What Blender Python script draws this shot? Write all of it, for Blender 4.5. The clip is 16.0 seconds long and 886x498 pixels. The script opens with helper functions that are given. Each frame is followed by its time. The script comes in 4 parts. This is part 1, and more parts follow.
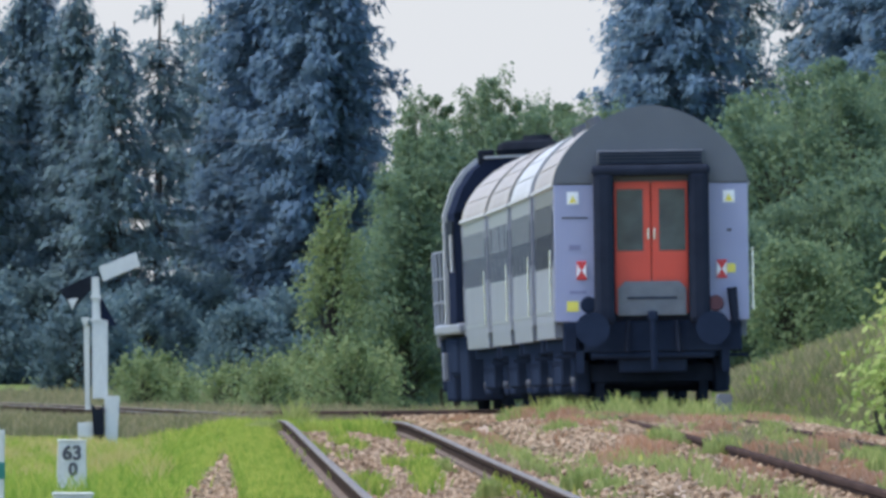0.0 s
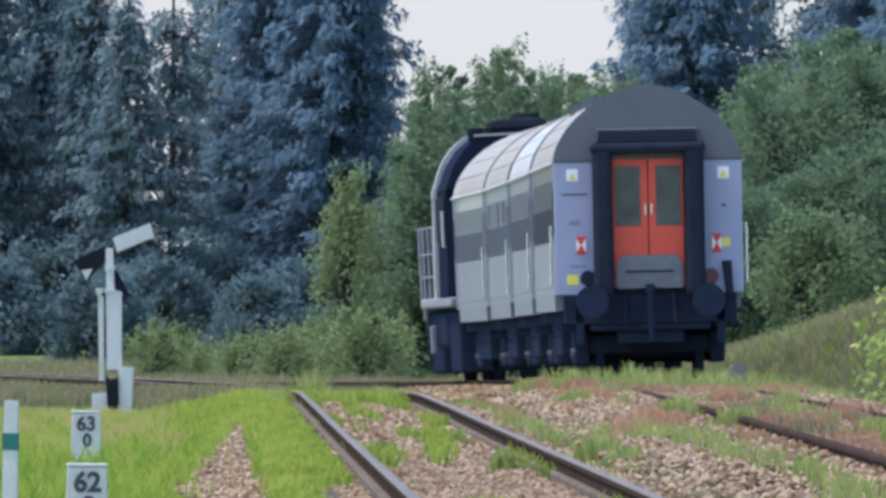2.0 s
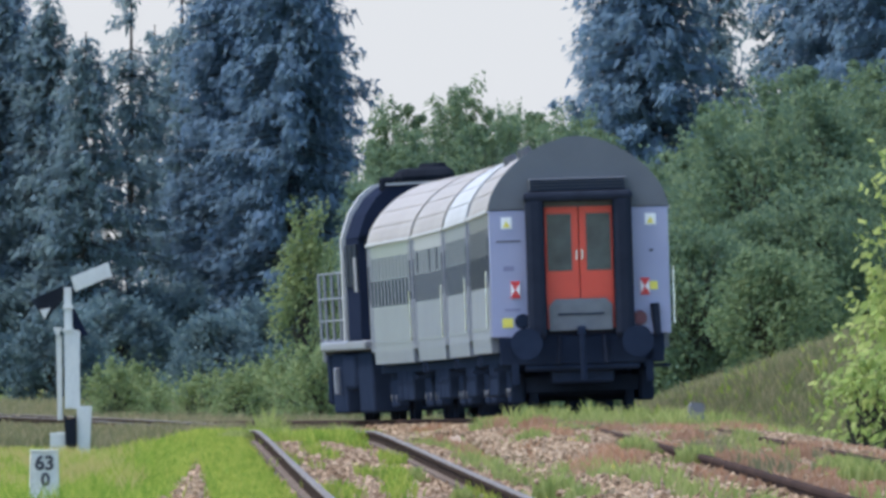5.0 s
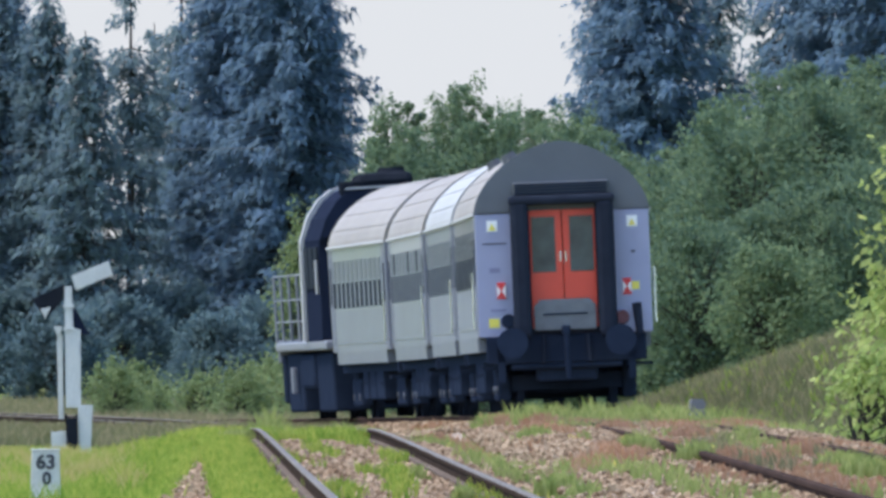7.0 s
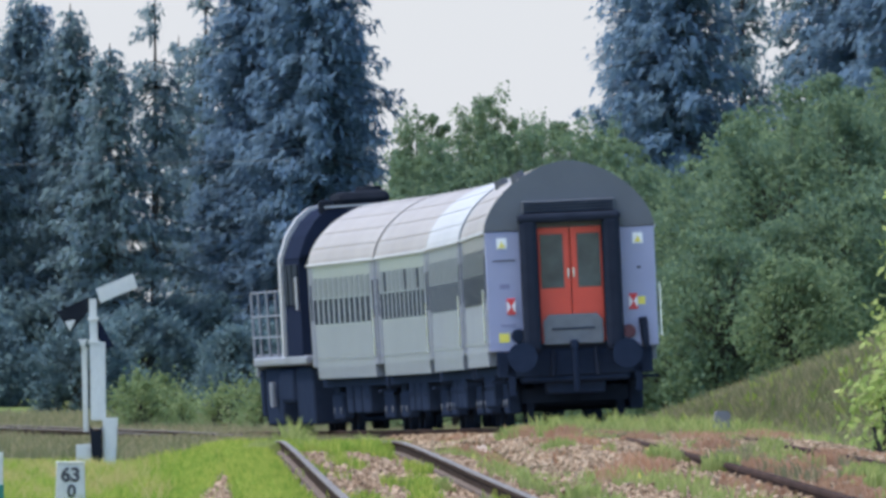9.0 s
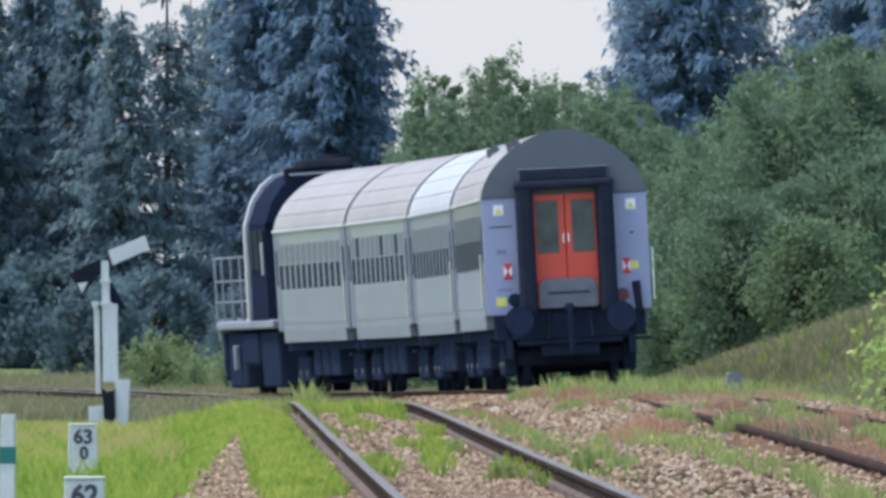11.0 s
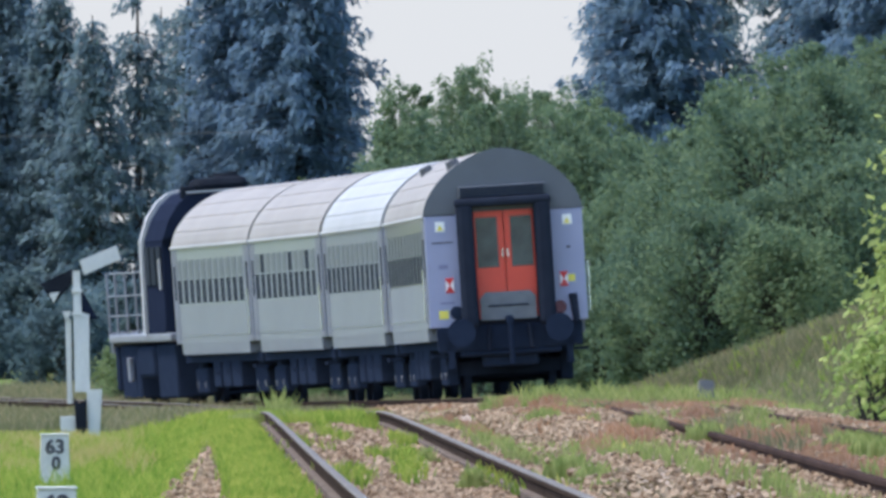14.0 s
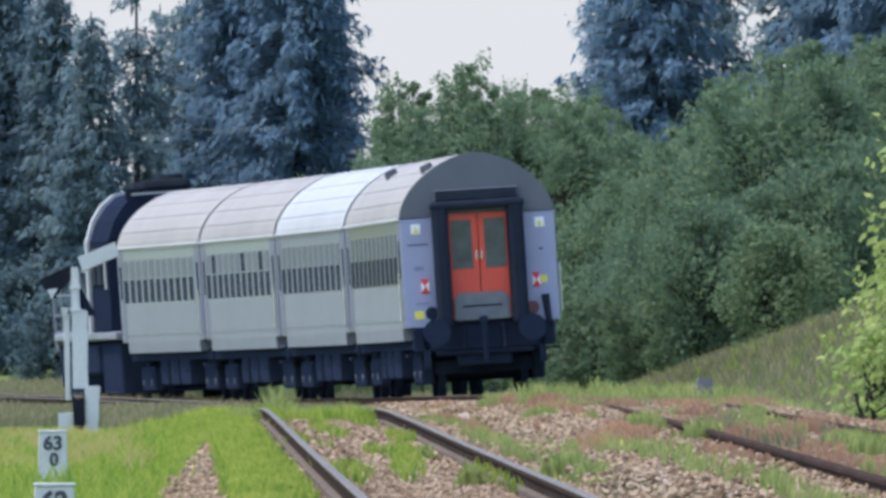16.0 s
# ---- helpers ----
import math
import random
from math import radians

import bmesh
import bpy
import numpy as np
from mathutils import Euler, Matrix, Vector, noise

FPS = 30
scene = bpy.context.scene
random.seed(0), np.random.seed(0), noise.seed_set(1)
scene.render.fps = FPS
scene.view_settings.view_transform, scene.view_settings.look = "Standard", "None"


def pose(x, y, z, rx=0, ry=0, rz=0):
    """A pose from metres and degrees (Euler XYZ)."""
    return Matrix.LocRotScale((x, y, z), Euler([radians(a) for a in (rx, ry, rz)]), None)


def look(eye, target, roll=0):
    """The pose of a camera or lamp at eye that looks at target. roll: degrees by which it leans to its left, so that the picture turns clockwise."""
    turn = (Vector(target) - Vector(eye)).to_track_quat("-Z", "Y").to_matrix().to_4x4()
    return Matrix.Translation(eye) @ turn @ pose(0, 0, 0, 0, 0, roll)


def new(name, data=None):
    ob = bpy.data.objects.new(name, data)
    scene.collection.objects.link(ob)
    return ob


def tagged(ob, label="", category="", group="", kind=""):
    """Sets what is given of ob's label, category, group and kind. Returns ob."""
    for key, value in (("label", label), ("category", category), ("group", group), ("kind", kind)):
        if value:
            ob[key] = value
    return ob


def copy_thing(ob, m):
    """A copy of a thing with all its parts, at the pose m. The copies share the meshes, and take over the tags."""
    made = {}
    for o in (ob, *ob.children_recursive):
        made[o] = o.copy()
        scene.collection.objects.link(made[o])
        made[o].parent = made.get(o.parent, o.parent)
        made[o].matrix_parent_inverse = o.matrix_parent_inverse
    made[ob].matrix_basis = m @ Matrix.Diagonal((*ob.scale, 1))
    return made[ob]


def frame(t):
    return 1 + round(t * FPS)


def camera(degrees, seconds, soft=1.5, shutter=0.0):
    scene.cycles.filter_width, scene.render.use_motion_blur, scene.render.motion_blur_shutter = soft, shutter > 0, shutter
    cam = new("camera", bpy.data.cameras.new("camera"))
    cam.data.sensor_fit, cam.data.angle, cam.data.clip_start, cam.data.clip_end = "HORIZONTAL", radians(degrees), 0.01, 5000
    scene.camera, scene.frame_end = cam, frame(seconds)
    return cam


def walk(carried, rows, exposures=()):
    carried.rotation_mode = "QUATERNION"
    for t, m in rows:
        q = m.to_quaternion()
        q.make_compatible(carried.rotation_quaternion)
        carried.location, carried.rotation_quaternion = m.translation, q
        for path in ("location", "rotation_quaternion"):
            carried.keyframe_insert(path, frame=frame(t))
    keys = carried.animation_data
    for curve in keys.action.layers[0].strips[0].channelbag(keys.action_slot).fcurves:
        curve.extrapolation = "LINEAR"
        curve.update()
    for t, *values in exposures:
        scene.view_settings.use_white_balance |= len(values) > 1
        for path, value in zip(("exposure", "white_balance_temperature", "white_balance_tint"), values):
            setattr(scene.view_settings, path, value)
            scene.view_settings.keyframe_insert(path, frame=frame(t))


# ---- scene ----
FOCAL = 62000.0
cam = camera(math.degrees(2 * math.atan(784 / FOCAL)), 16.0, soft=3.4)
EYE_Z = 1.2
# seconds, aim to the right and above the level line in units of 1 / FOCAL, roll in degrees
AIM = [
    (0, -65.1, 140.0, 0.48), (0.5, -59.5, 117.7, 0.39), (1, -57.4, 127.5, 0.36), (1.5, -83.5, 118.2, 0.33),
    (2, -89.5, 88.2, 0.46), (2.5, -111.2, 91.7, 0.26), (3, -110.0, 113.1, 0.23), (3.5, -100.0, 84.6, 0.48),
    (4, -54.3, 88.9, 0.31), (4.2, -43.0, 109.8, 0.32), (6.3, -27.6, 171.7, 0.40), (6.5, -21.2, 156.0, 0.23),
    (7, -16.4, 152.7, 0.15), (7.5, -42.8, 156.9, 0.19), (8, -36.0, 170.8, 0.06), (8.5, -38.3, 170.6, 0.20),
    (9, -59.9, 174.1, 0.06), (9.2, -67.7, 169.7, 0.13), (11.3, -89.5, 84.2, -0.09), (11.5, -74.7, 64.5, -0.18),
    (12, -20.5, 7.4, -0.06), (12.5, -1.7, 5.8, -0.26), (13, -13.7, 6.5, -0.19), (13.5, -22.9, 73.2, -0.10),
    (14, -30.6, 121.4, -0.20), (14.5, -34.2, 143.3, -0.10), (15, -53.9, 150.2, -0.20), (15.5, -42.2, 129.3, -0.21),
    (16, -27.7, 116.6, -0.07)]
walk(cam, [(t, look((0, 0, EYE_Z), (a / FOCAL * 1000, 1000, EYE_Z + b / FOCAL * 1000), r)) for t, a, b, r in AIM],
     exposures=[(0, 1.34, 6050, 10), (16, 1.34, 6050, 10)])

# ---- light ----
SUN_AZ, SUN_EL = -97.0, 63.0      # degrees to the right of the view, above the horizon
world = bpy.data.worlds.new("sky")
scene.world = world
world.use_nodes = True
wn, wl = world.node_tree.nodes, world.node_tree.links
sky = wn.new("ShaderNodeTexSky")
sky.sky_type, sky.sun_disc = "NISHITA", False
sky.sun_elevation, sky.sun_rotation = radians(SUN_EL), radians(SUN_AZ)
sky.air_density, sky.dust_density, sky.ozone_density = 1.0, 1.5, 2.0
wn["Background"].inputs["Strength"].default_value = 0.15
wl.new(sky.outputs[0], wn["Background"].inputs["Color"])
sun = new("sun", bpy.data.lights.new("sun", "SUN"))
sun.data.energy, sun.data.angle, sun.data.color = 1.5, radians(8), (1.0, 0.96, 0.90)
az, el = radians(SUN_AZ), radians(SUN_EL)
sun.matrix_world = look((0, 0, 50), (-math.sin(az) * math.cos(el), -math.cos(az) * math.cos(el), 50 - math.sin(el)))


# ---- materials ----
def material(name, a, b=None, scale=8.0, rough=0.6, metal=0.0, bump=0.0, fine=60.0, island=False, stretch=(1, 1, 1), third=None, coat=0.0, spec=0.5):
    """A surface between two colours by noise at two scales, with a bump of the finer one."""
    m = bpy.data.materials.new(name)
    m.use_nodes = True
    n, l = m.node_tree.nodes, m.node_tree.links
    p = n["Principled BSDF"]
    p.inputs["Roughness"].default_value, p.inputs["Metallic"].default_value = rough, metal
    p.inputs["Specular IOR Level"].default_value = 0.0 if rough > 0.78 else spec
    p.inputs["Coat Weight"].default_value = coat
    b = b or tuple(c * 0.75 for c in a)
    co = n.new("ShaderNodeTexCoord")
    mp = n.new("ShaderNodeMapping")
    mp.inputs["Scale"].default_value = stretch
    l.new(co.outputs["Object"], mp.inputs["Vector"])
    n1, n2 = n.new("ShaderNodeTexNoise"), n.new("ShaderNodeTexNoise")
    n1.inputs["Scale"].default_value, n2.inputs["Scale"].default_value = scale, fine
    n1.inputs["Detail"].default_value = 5
    l.new(mp.outputs[0], n1.inputs["Vector"]), l.new(mp.outputs[0], n2.inputs["Vector"])
    add = n.new("ShaderNodeMath")
    add.operation = "MULTIPLY_ADD"
    l.new(n2.outputs["Fac"], add.inputs[0])
    add.inputs[1].default_value = 0.25 if island else 0.45
    if island:
        g = n.new("ShaderNodeNewGeometry")
        k = n.new("ShaderNodeMath")
        k.operation = "MULTIPLY_ADD"
        l.new(g.outputs["Random Per Island"], k.inputs[0])
        k.inputs[1].default_value = 0.5
        half = n.new("ShaderNodeMath")
        half.operation = "MULTIPLY"
        l.new(n1.outputs["Fac"], half.inputs[0])
        half.inputs[1].default_value = 0.85
        l.new(half.outputs[0], k.inputs[2])
        l.new(k.outputs[0], add.inputs[2])
    else:
        l.new(n1.outputs["Fac"], add.inputs[2])
    ramp = n.new("ShaderNodeValToRGB")
    e = ramp.color_ramp.elements
    e[0].position, e[0].color = 0.42, (*a, 1)
    e[1].position, e[1].color = 0.98, (*b, 1)
    if third:
        x = ramp.color_ramp.elements.new(0.72)
        x.color = (*third, 1)
    l.new(add.outputs[0], ramp.inputs["Fac"])
    l.new(ramp.outputs["Color"], p.inputs["Base Color"])
    if bump:
        bp = n.new("ShaderNodeBump")
        bp.inputs["Strength"].default_value, bp.inputs["Distance"].default_value = bump, 0.02
        l.new(add.outputs[0], bp.inputs["Height"])
        l.new(bp.outputs[0], p.inputs["Normal"])
    return m


def leafy(name, a, b, c, scale=0.6, through_light=0.55, stretch=(1, 1, 1)):
    """Foliage: colours by clump and by leaf, some light passing through."""
    m = material(name, a, b, scale=scale, fine=6, rough=0.6, island=True, third=c, spec=0.1, stretch=stretch)
    n, l = m.node_tree.nodes, m.node_tree.links
    p = n["Principled BSDF"]
    tr = n.new("ShaderNodeBsdfTranslucent")
    l.new(p.inputs["Base Color"].links[0].from_socket, tr.inputs["Color"])
    mix = n.new("ShaderNodeMixShader")
    mix.inputs[0].default_value = through_light
    l.new(p.outputs[0], mix.inputs[1]), l.new(tr.outputs[0], mix.inputs[2])
    l.new(mix.outputs[0], n["Material Output"].inputs["Surface"])
    return m


M = dict(
    white=material("white_grey_paint", (0.182, 0.197, 0.23), (0.14, 0.152, 0.182), 0.7, 0.45, bump=0.03, stretch=(1, 0.3, 2), coat=0.1),
    band=material("grey_window_band", (0.075, 0.083, 0.10), (0.055, 0.062, 0.075), 0.7, 0.35, stretch=(1, 0.3, 2), coat=0.2),
    midband=material("mid_grey_window_band", (0.15, 0.165, 0.19), (0.115, 0.13, 0.15), 0.7, 0.4, stretch=(1, 0.3, 2)),
    pale=material("pale_window_band", (0.21, 0.235, 0.265), (0.17, 0.19, 0.215), 0.7, 0.35, stretch=(1, 0.3, 2), coat=0.2),
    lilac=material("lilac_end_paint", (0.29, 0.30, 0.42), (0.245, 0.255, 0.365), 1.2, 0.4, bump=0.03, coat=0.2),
    endgrey=material("grey_end_paint", (0.105, 0.112, 0.125), (0.08, 0.086, 0.098), 1.5, 0.5, bump=0.04),
    roofa=material("beige_grey_roof_paint", (0.31, 0.275, 0.245), (0.235, 0.208, 0.186), 0.8, 0.7, bump=0.06, stretch=(1, 0.25, 1)),
    roofb=material("white_roof_paint", (0.40, 0.39, 0.38), (0.32, 0.31, 0.305), 0.8, 0.6, bump=0.06, stretch=(1, 0.25, 1)),
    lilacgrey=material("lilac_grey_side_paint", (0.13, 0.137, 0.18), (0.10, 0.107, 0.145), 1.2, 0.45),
    louvre=material("dark_grey_louvre_paint", (0.07, 0.075, 0.085), (0.05, 0.055, 0.065), 3, 0.6),
    # rubber and grimy underframe: blacks lifted towards blue to include the haze veil
    rubber=material("hazed_black_rubber", (0.026, 0.031, 0.045), (0.018, 0.021, 0.031), 4, 0.8, bump=0.1),
    under=material("hazed_grimy_underframe", (0.025, 0.034, 0.057), (0.016, 0.022, 0.038), 3, 0.85, bump=0.2),
    red=material("orange_red_door_paint", (0.72, 0.075, 0.035), (0.6, 0.06, 0.03), 2, 0.4, bump=0.02),
    plate=material("grey_steel_plate", (0.17, 0.18, 0.19), (0.12, 0.125, 0.135), 5, 0.5, 0.3, bump=0.1),
    chrome=material("bright_metal", (0.75, 0.75, 0.75), (0.6, 0.6, 0.6), 5, 0.25, 1.0),
    glass=material("dark_window_glass", (0.028, 0.034, 0.042), (0.04, 0.047, 0.055), 1, 0.4, spec=0.0),
    doorglass=material("door_window_glass", (0.075, 0.1, 0.1), (0.03, 0.04, 0.045), 3.5, 0.12),
    # the sky's reflection in the upper panes is a paler base colour
    upglass=material("upper_pane_painted_sky_sheen", (0.11, 0.125, 0.145), (0.08, 0.095, 0.11), 1, 0.35, spec=0.05),
    signwhite=material("white_sticker", (0.8, 0.8, 0.78), (0.7, 0.7, 0.68), 10, 0.5),
    yellow=material("yellow_sticker", (0.75, 0.66, 0.10), (0.65, 0.55, 0.08), 10, 0.5),
    signred=material("red_reflector", (0.6, 0.03, 0.03), (0.5, 0.025, 0.03), 10, 0.35),
    dullred=material("dull_red_lens", (0.14, 0.03, 0.04), (0.1, 0.02, 0.03), 10, 0.4),
    ink=material("dark_lettering", (0.05, 0.05, 0.06), (0.04, 0.04, 0.05), 20, 0.6),
    inksoft=material("faded_lettering", (0.2, 0.2, 0.3), (0.17, 0.17, 0.27), 20, 0.6),
    navy=material("navy_locomotive_paint", (0.02, 0.026, 0.046), (0.014, 0.018, 0.033), 2, 0.6, bump=0.05, spec=0.0),
    locogrey=material("light_grey_locomotive_paint", (0.2, 0.205, 0.23), (0.15, 0.155, 0.175), 3, 0.5, bump=0.05),
    railtop=material("worn_bright_rail_head", (0.20, 0.175, 0.148), (0.095, 0.08, 0.068), 3, 0.7, 0.0, stretch=(1, 0.3, 1), spec=0.15, bump=0.1),
    rail=material("rusty_rail_side", (0.07, 0.052, 0.042), (0.035, 0.026, 0.021), 2, 0.85, 0.0, bump=0.4, stretch=(1, 0.5, 1), third=(0.052, 0.038, 0.03)),
    foot=material("dusty_rail_foot", (0.17, 0.135, 0.11), (0.09, 0.07, 0.058), 1.5, 0.9, bump=0.4, stretch=(1, 0.4, 1)),
    oldrail=material("red_rusty_rail", (0.07, 0.045, 0.037), (0.035, 0.025, 0.022), 1.0, 0.85, 0.1, bump=0.4, stretch=(1, 0.3, 1)),
    sleeper=material("weathered_wood_sleeper", (0.16, 0.135, 0.115), (0.1, 0.085, 0.075), 3, 0.85, bump=0.4, stretch=(0.3, 3, 3)),
    ballast=material("ballast_bed_gravel", (0.27, 0.20, 0.15), (0.15, 0.11, 0.085), 0.7, 0.9, bump=0.8, fine=25, third=(0.33, 0.26, 0.2)),
    stone=material("pink_beige_crushed_stone", (0.07, 0.042, 0.026), (0.37, 0.27, 0.18), 0.5, 0.85, bump=0.3, fine=14, island=True, third=(0.225, 0.148, 0.092)),
    soil=material("grassy_soil", (0.10, 0.13, 0.045), (0.17, 0.15, 0.08), 0.15, 0.95, bump=0.6, fine=4, third=(0.12, 0.155, 0.05)),
    concrete=material("whitewashed_concrete", (0.68, 0.66, 0.60), (0.5, 0.485, 0.44), 3, 0.8, bump=0.3, fine=25),
    mast=material("white_weathered_mast_paint", (0.6, 0.6, 0.56), (0.42, 0.42, 0.4), 2.5, 0.6, bump=0.2, stretch=(1, 1, 0.3)),
    polegrey=material("grey_concrete_pole", (0.19, 0.187, 0.185), (0.14, 0.138, 0.137), 3, 0.85, bump=0.3),
    black=material("black_board_paint", (0.02, 0.023, 0.03), (0.013, 0.015, 0.02), 4, 0.8, bump=0.05),
    green=material("green_post_band", (0.02, 0.16, 0.12), (0.015, 0.12, 0.09), 6, 0.6),
    bark=material("conifer_bark", (0.07, 0.06, 0.055), (0.045, 0.04, 0.038), 2, 0.9, bump=0.5),
    # both needle colours are paled and blued to carry the distance haze
    needles=leafy("haze_blued_needles", (0.125, 0.19, 0.27), (0.15, 0.22, 0.27), (0.135, 0.205, 0.275), 0.6, 0.5),
    greyneedles=leafy("haze_greyed_needles", (0.13, 0.185, 0.225), (0.155, 0.215, 0.215), (0.14, 0.198, 0.225), 0.6, 0.5),
    # undergrowth green shifted to blue-grey: the haze before the wood is in it
    darkleaf=leafy("hazed_undergrowth_leaves", (0.10, 0.15, 0.165), (0.14, 0.195, 0.19), (0.11, 0.16, 0.175), 0.6, 0.65),
    leaves=leafy("mid_green_leaves", (0.10, 0.155, 0.11), (0.175, 0.228, 0.115), (0.13, 0.185, 0.11), 0.45, 0.55),
    midleaf=leafy("fresh_green_leaves", (0.15, 0.21, 0.095), (0.27, 0.31, 0.14), (0.195, 0.25, 0.11)),
    bankleaf=leafy("bank_bush_leaves", (0.115, 0.175, 0.095), (0.215, 0.265, 0.125), (0.155, 0.21, 0.108)),
    brightleaf=leafy("light_green_leaves", (0.22, 0.30, 0.08), (0.42, 0.46, 0.16), (0.31, 0.38, 0.11)),
    grass=leafy("green_grass_blades", (0.11, 0.21, 0.025), (0.39, 0.41, 0.08), (0.235, 0.33, 0.045), 1.2, 0.55, (3.0, 0.12, 1.0)),
    olivegrass=leafy("olive_green_weeds", (0.19, 0.245, 0.06), (0.38, 0.39, 0.13), (0.27, 0.31, 0.09), 0.5),
    yellowgrass=leafy("yellow_seed_heads", (0.34, 0.30, 0.09), (0.50, 0.40, 0.16), (0.42, 0.36, 0.11), 0.4),
    drygrass=leafy("tan_dry_grass_blades", (0.21, 0.185, 0.10), (0.32, 0.26, 0.15), (0.17, 0.17, 0.08), 0.35),
    weed=leafy("reddish_weed_stalks", (0.36, 0.16, 0.09), (0.46, 0.27, 0.17), (0.38, 0.22, 0.12), 0.5),
)


def sky_material():
    m = bpy.data.materials.new("hazy_sky")
    m.use_nodes = True
    n, l = m.node_tree.nodes, m.node_tree.links
    n.remove(n["Principled BSDF"])
    em = n.new("ShaderNodeEmission")
    em.inputs["Color"].default_value, em.inputs["Strength"].default_value = (0.315, 0.311, 0.306, 1), 1.0
    l.new(em.outputs[0], n["Material Output"].inputs["Surface"])
    return m


# ---- mesh helpers ----
def mesh_ob(name, verts, faces, mat, parent=None, smooth=False, label=""):
    me = bpy.data.meshes.new(name)
    me.from_pydata(verts, [], faces)
    me.materials.append(mat)
    if smooth:
        me.polygons.foreach_set("use_smooth", [True] * len(me.polygons))
    me.update()
    ob = new(name, me)
    ob.parent = parent
    if label:
        ob["label"] = label
    return ob


def part(name, bm, mat, parent, label="", smooth=False):
    """Links a bmesh as one mesh under a thing or a part."""
    me = bpy.data.meshes.new(name)
    bmesh.ops.recalc_face_normals(bm, faces=bm.faces)
    bm.to_mesh(me)
    bm.free()
    me.materials.append(mat)
    if smooth:
        me.polygons.foreach_set("use_smooth", [True] * len(me.polygons))
    ob = new(name, me)
    ob.parent = parent
    if label:
        ob["label"] = label
    return ob


def box(x0, x1, y0, y1, z0, z1, bevel=0.0, bm=None):
    own = bm or bmesh.new()
    vs = [own.verts.new((x, y, z)) for z in (z0, z1) for y in (y0, y1) for x in (x0, x1)]
    fs = [own.faces.new([vs[i] for i in f]) for f in ((0, 2, 3, 1), (4, 5, 7, 6), (0, 1, 5, 4), (2, 6, 7, 3), (0, 4, 6, 2), (1, 3, 7, 5))]
    if bevel:
        bmesh.ops.bevel(own, geom=list({e for f in fs for e in f.edges}), offset=bevel, segments=2, affect="EDGES", profile=0.5)
    return own


def prism(outline, y0, y1, bevel=0.0, bm=None):
    """An outline in x and z, drawn out along y."""
    own = bm or bmesh.new()
    a = [own.verts.new((x, y0, z)) for x, z in outline]
    b = [own.verts.new((x, y1, z)) for x, z in outline]
    n = len(a)
    fs = [own.faces.new(a), own.faces.new(b[::-1])]
    fs += [own.faces.new((a[i], b[i], b[(i + 1) % n], a[(i + 1) % n])) for i in range(n)]
    if bevel:
        bmesh.ops.bevel(own, geom=list(fs[0].edges) + list(fs[1].edges), offset=bevel, segments=2, affect="EDGES")
    return own


def rod(p, q, r0, r1=None, sides=8, bm=None):
    own = bm or bmesh.new()
    p, q = Vector(p), Vector(q)
    m = Matrix.Translation((p + q) / 2) @ (q - p).to_track_quat("Z", "Y").to_matrix().to_4x4()
    bmesh.ops.create_cone(own, cap_ends=True, segments=sides, radius1=r0, radius2=r0 if r1 is None else r1, depth=(q - p).length, matrix=m)
    return own


def thing(name, label, category, group=""):
    return tagged(new(name), label, category, group)


# ---- the lie of the land and of the tracks ----
def lerp_table(table):
    xs, ys = [a for a, _ in table], [b for _, b in table]
    # smooth: cubic Hermite with finite-difference slopes
    sl = [(ys[min(i + 1, len(xs) - 1)] - ys[max(i - 1, 0)]) / (xs[min(i + 1, len(xs) - 1)] - xs[max(i - 1, 0)]) for i in range(len(xs))]

    def f(x):
        if x <= xs[0]:
            return ys[0] + sl[0] * (x - xs[0])
        if x >= xs[-1]:
            return ys[-1] + sl[-1] * (x - xs[-1])
        i = max(k for k in range(len(xs) - 1) if xs[k] <= x)
        h = xs[i + 1] - xs[i]
        u = (x - xs[i]) / h
        return ((1 + 2 * u) * (1 - u) ** 2 * ys[i] + u * (1 - u) ** 2 * h * sl[i] + u * u * (3 - 2 * u) * ys[i + 1] + u * u * (u - 1) * h * sl[i + 1])
    return f


SIDE_X = lerp_table([(150, 4.25), (235, 3.70), (321, 3.16), (424, 2.70), (510, 2.487), (545, 2.10), (568, 1.811), (584, 1.591),
                     (603, 1.285), (617, 1.000), (633, 0.590), (641, 0.370), (665, -0.66), (690, -2.06), (716, -3.75), (742, -5.72), (790, -9.8), (860, -16.5), (1000, -32.0)])
SIDE_Z = lerp_table([(150, 0.05), (235, 0.08), (321, 0.12), (424, 0.08), (510, 0.0), (568, -0.11), (613, -0.21), (641, -0.29), (716, -0.53), (800, -0.80), (1000, -1.4)])
CANT = lerp_table([(150, 0.0), (424, 0.3), (510, 1.2), (568, 2.3), (613, 3.0), (641, 3.5), (716, 3.9), (1000, 4.0)])
MAIN_X = lerp_table([(100, 1.242), (172, 0.63), (340, -0.80), (496, -2.12), (560, -2.75), (613, -3.5), (660, -4.9), (716, -8.1), (790, -14.2), (1000, -37)])
MAIN_Z = lerp_table([(100, 0.0), (300, 0.0), (440, 0.0), (480, -0.08), (520, -0.24), (613, -0.45), (716, -0.47), (800, -0.52), (1000, -1.2)])


def smooth(a, b, x):
    u = min(1.0, max(0.0, (x - a) / (b - a)))
    return u * u * (3 - 2 * u)


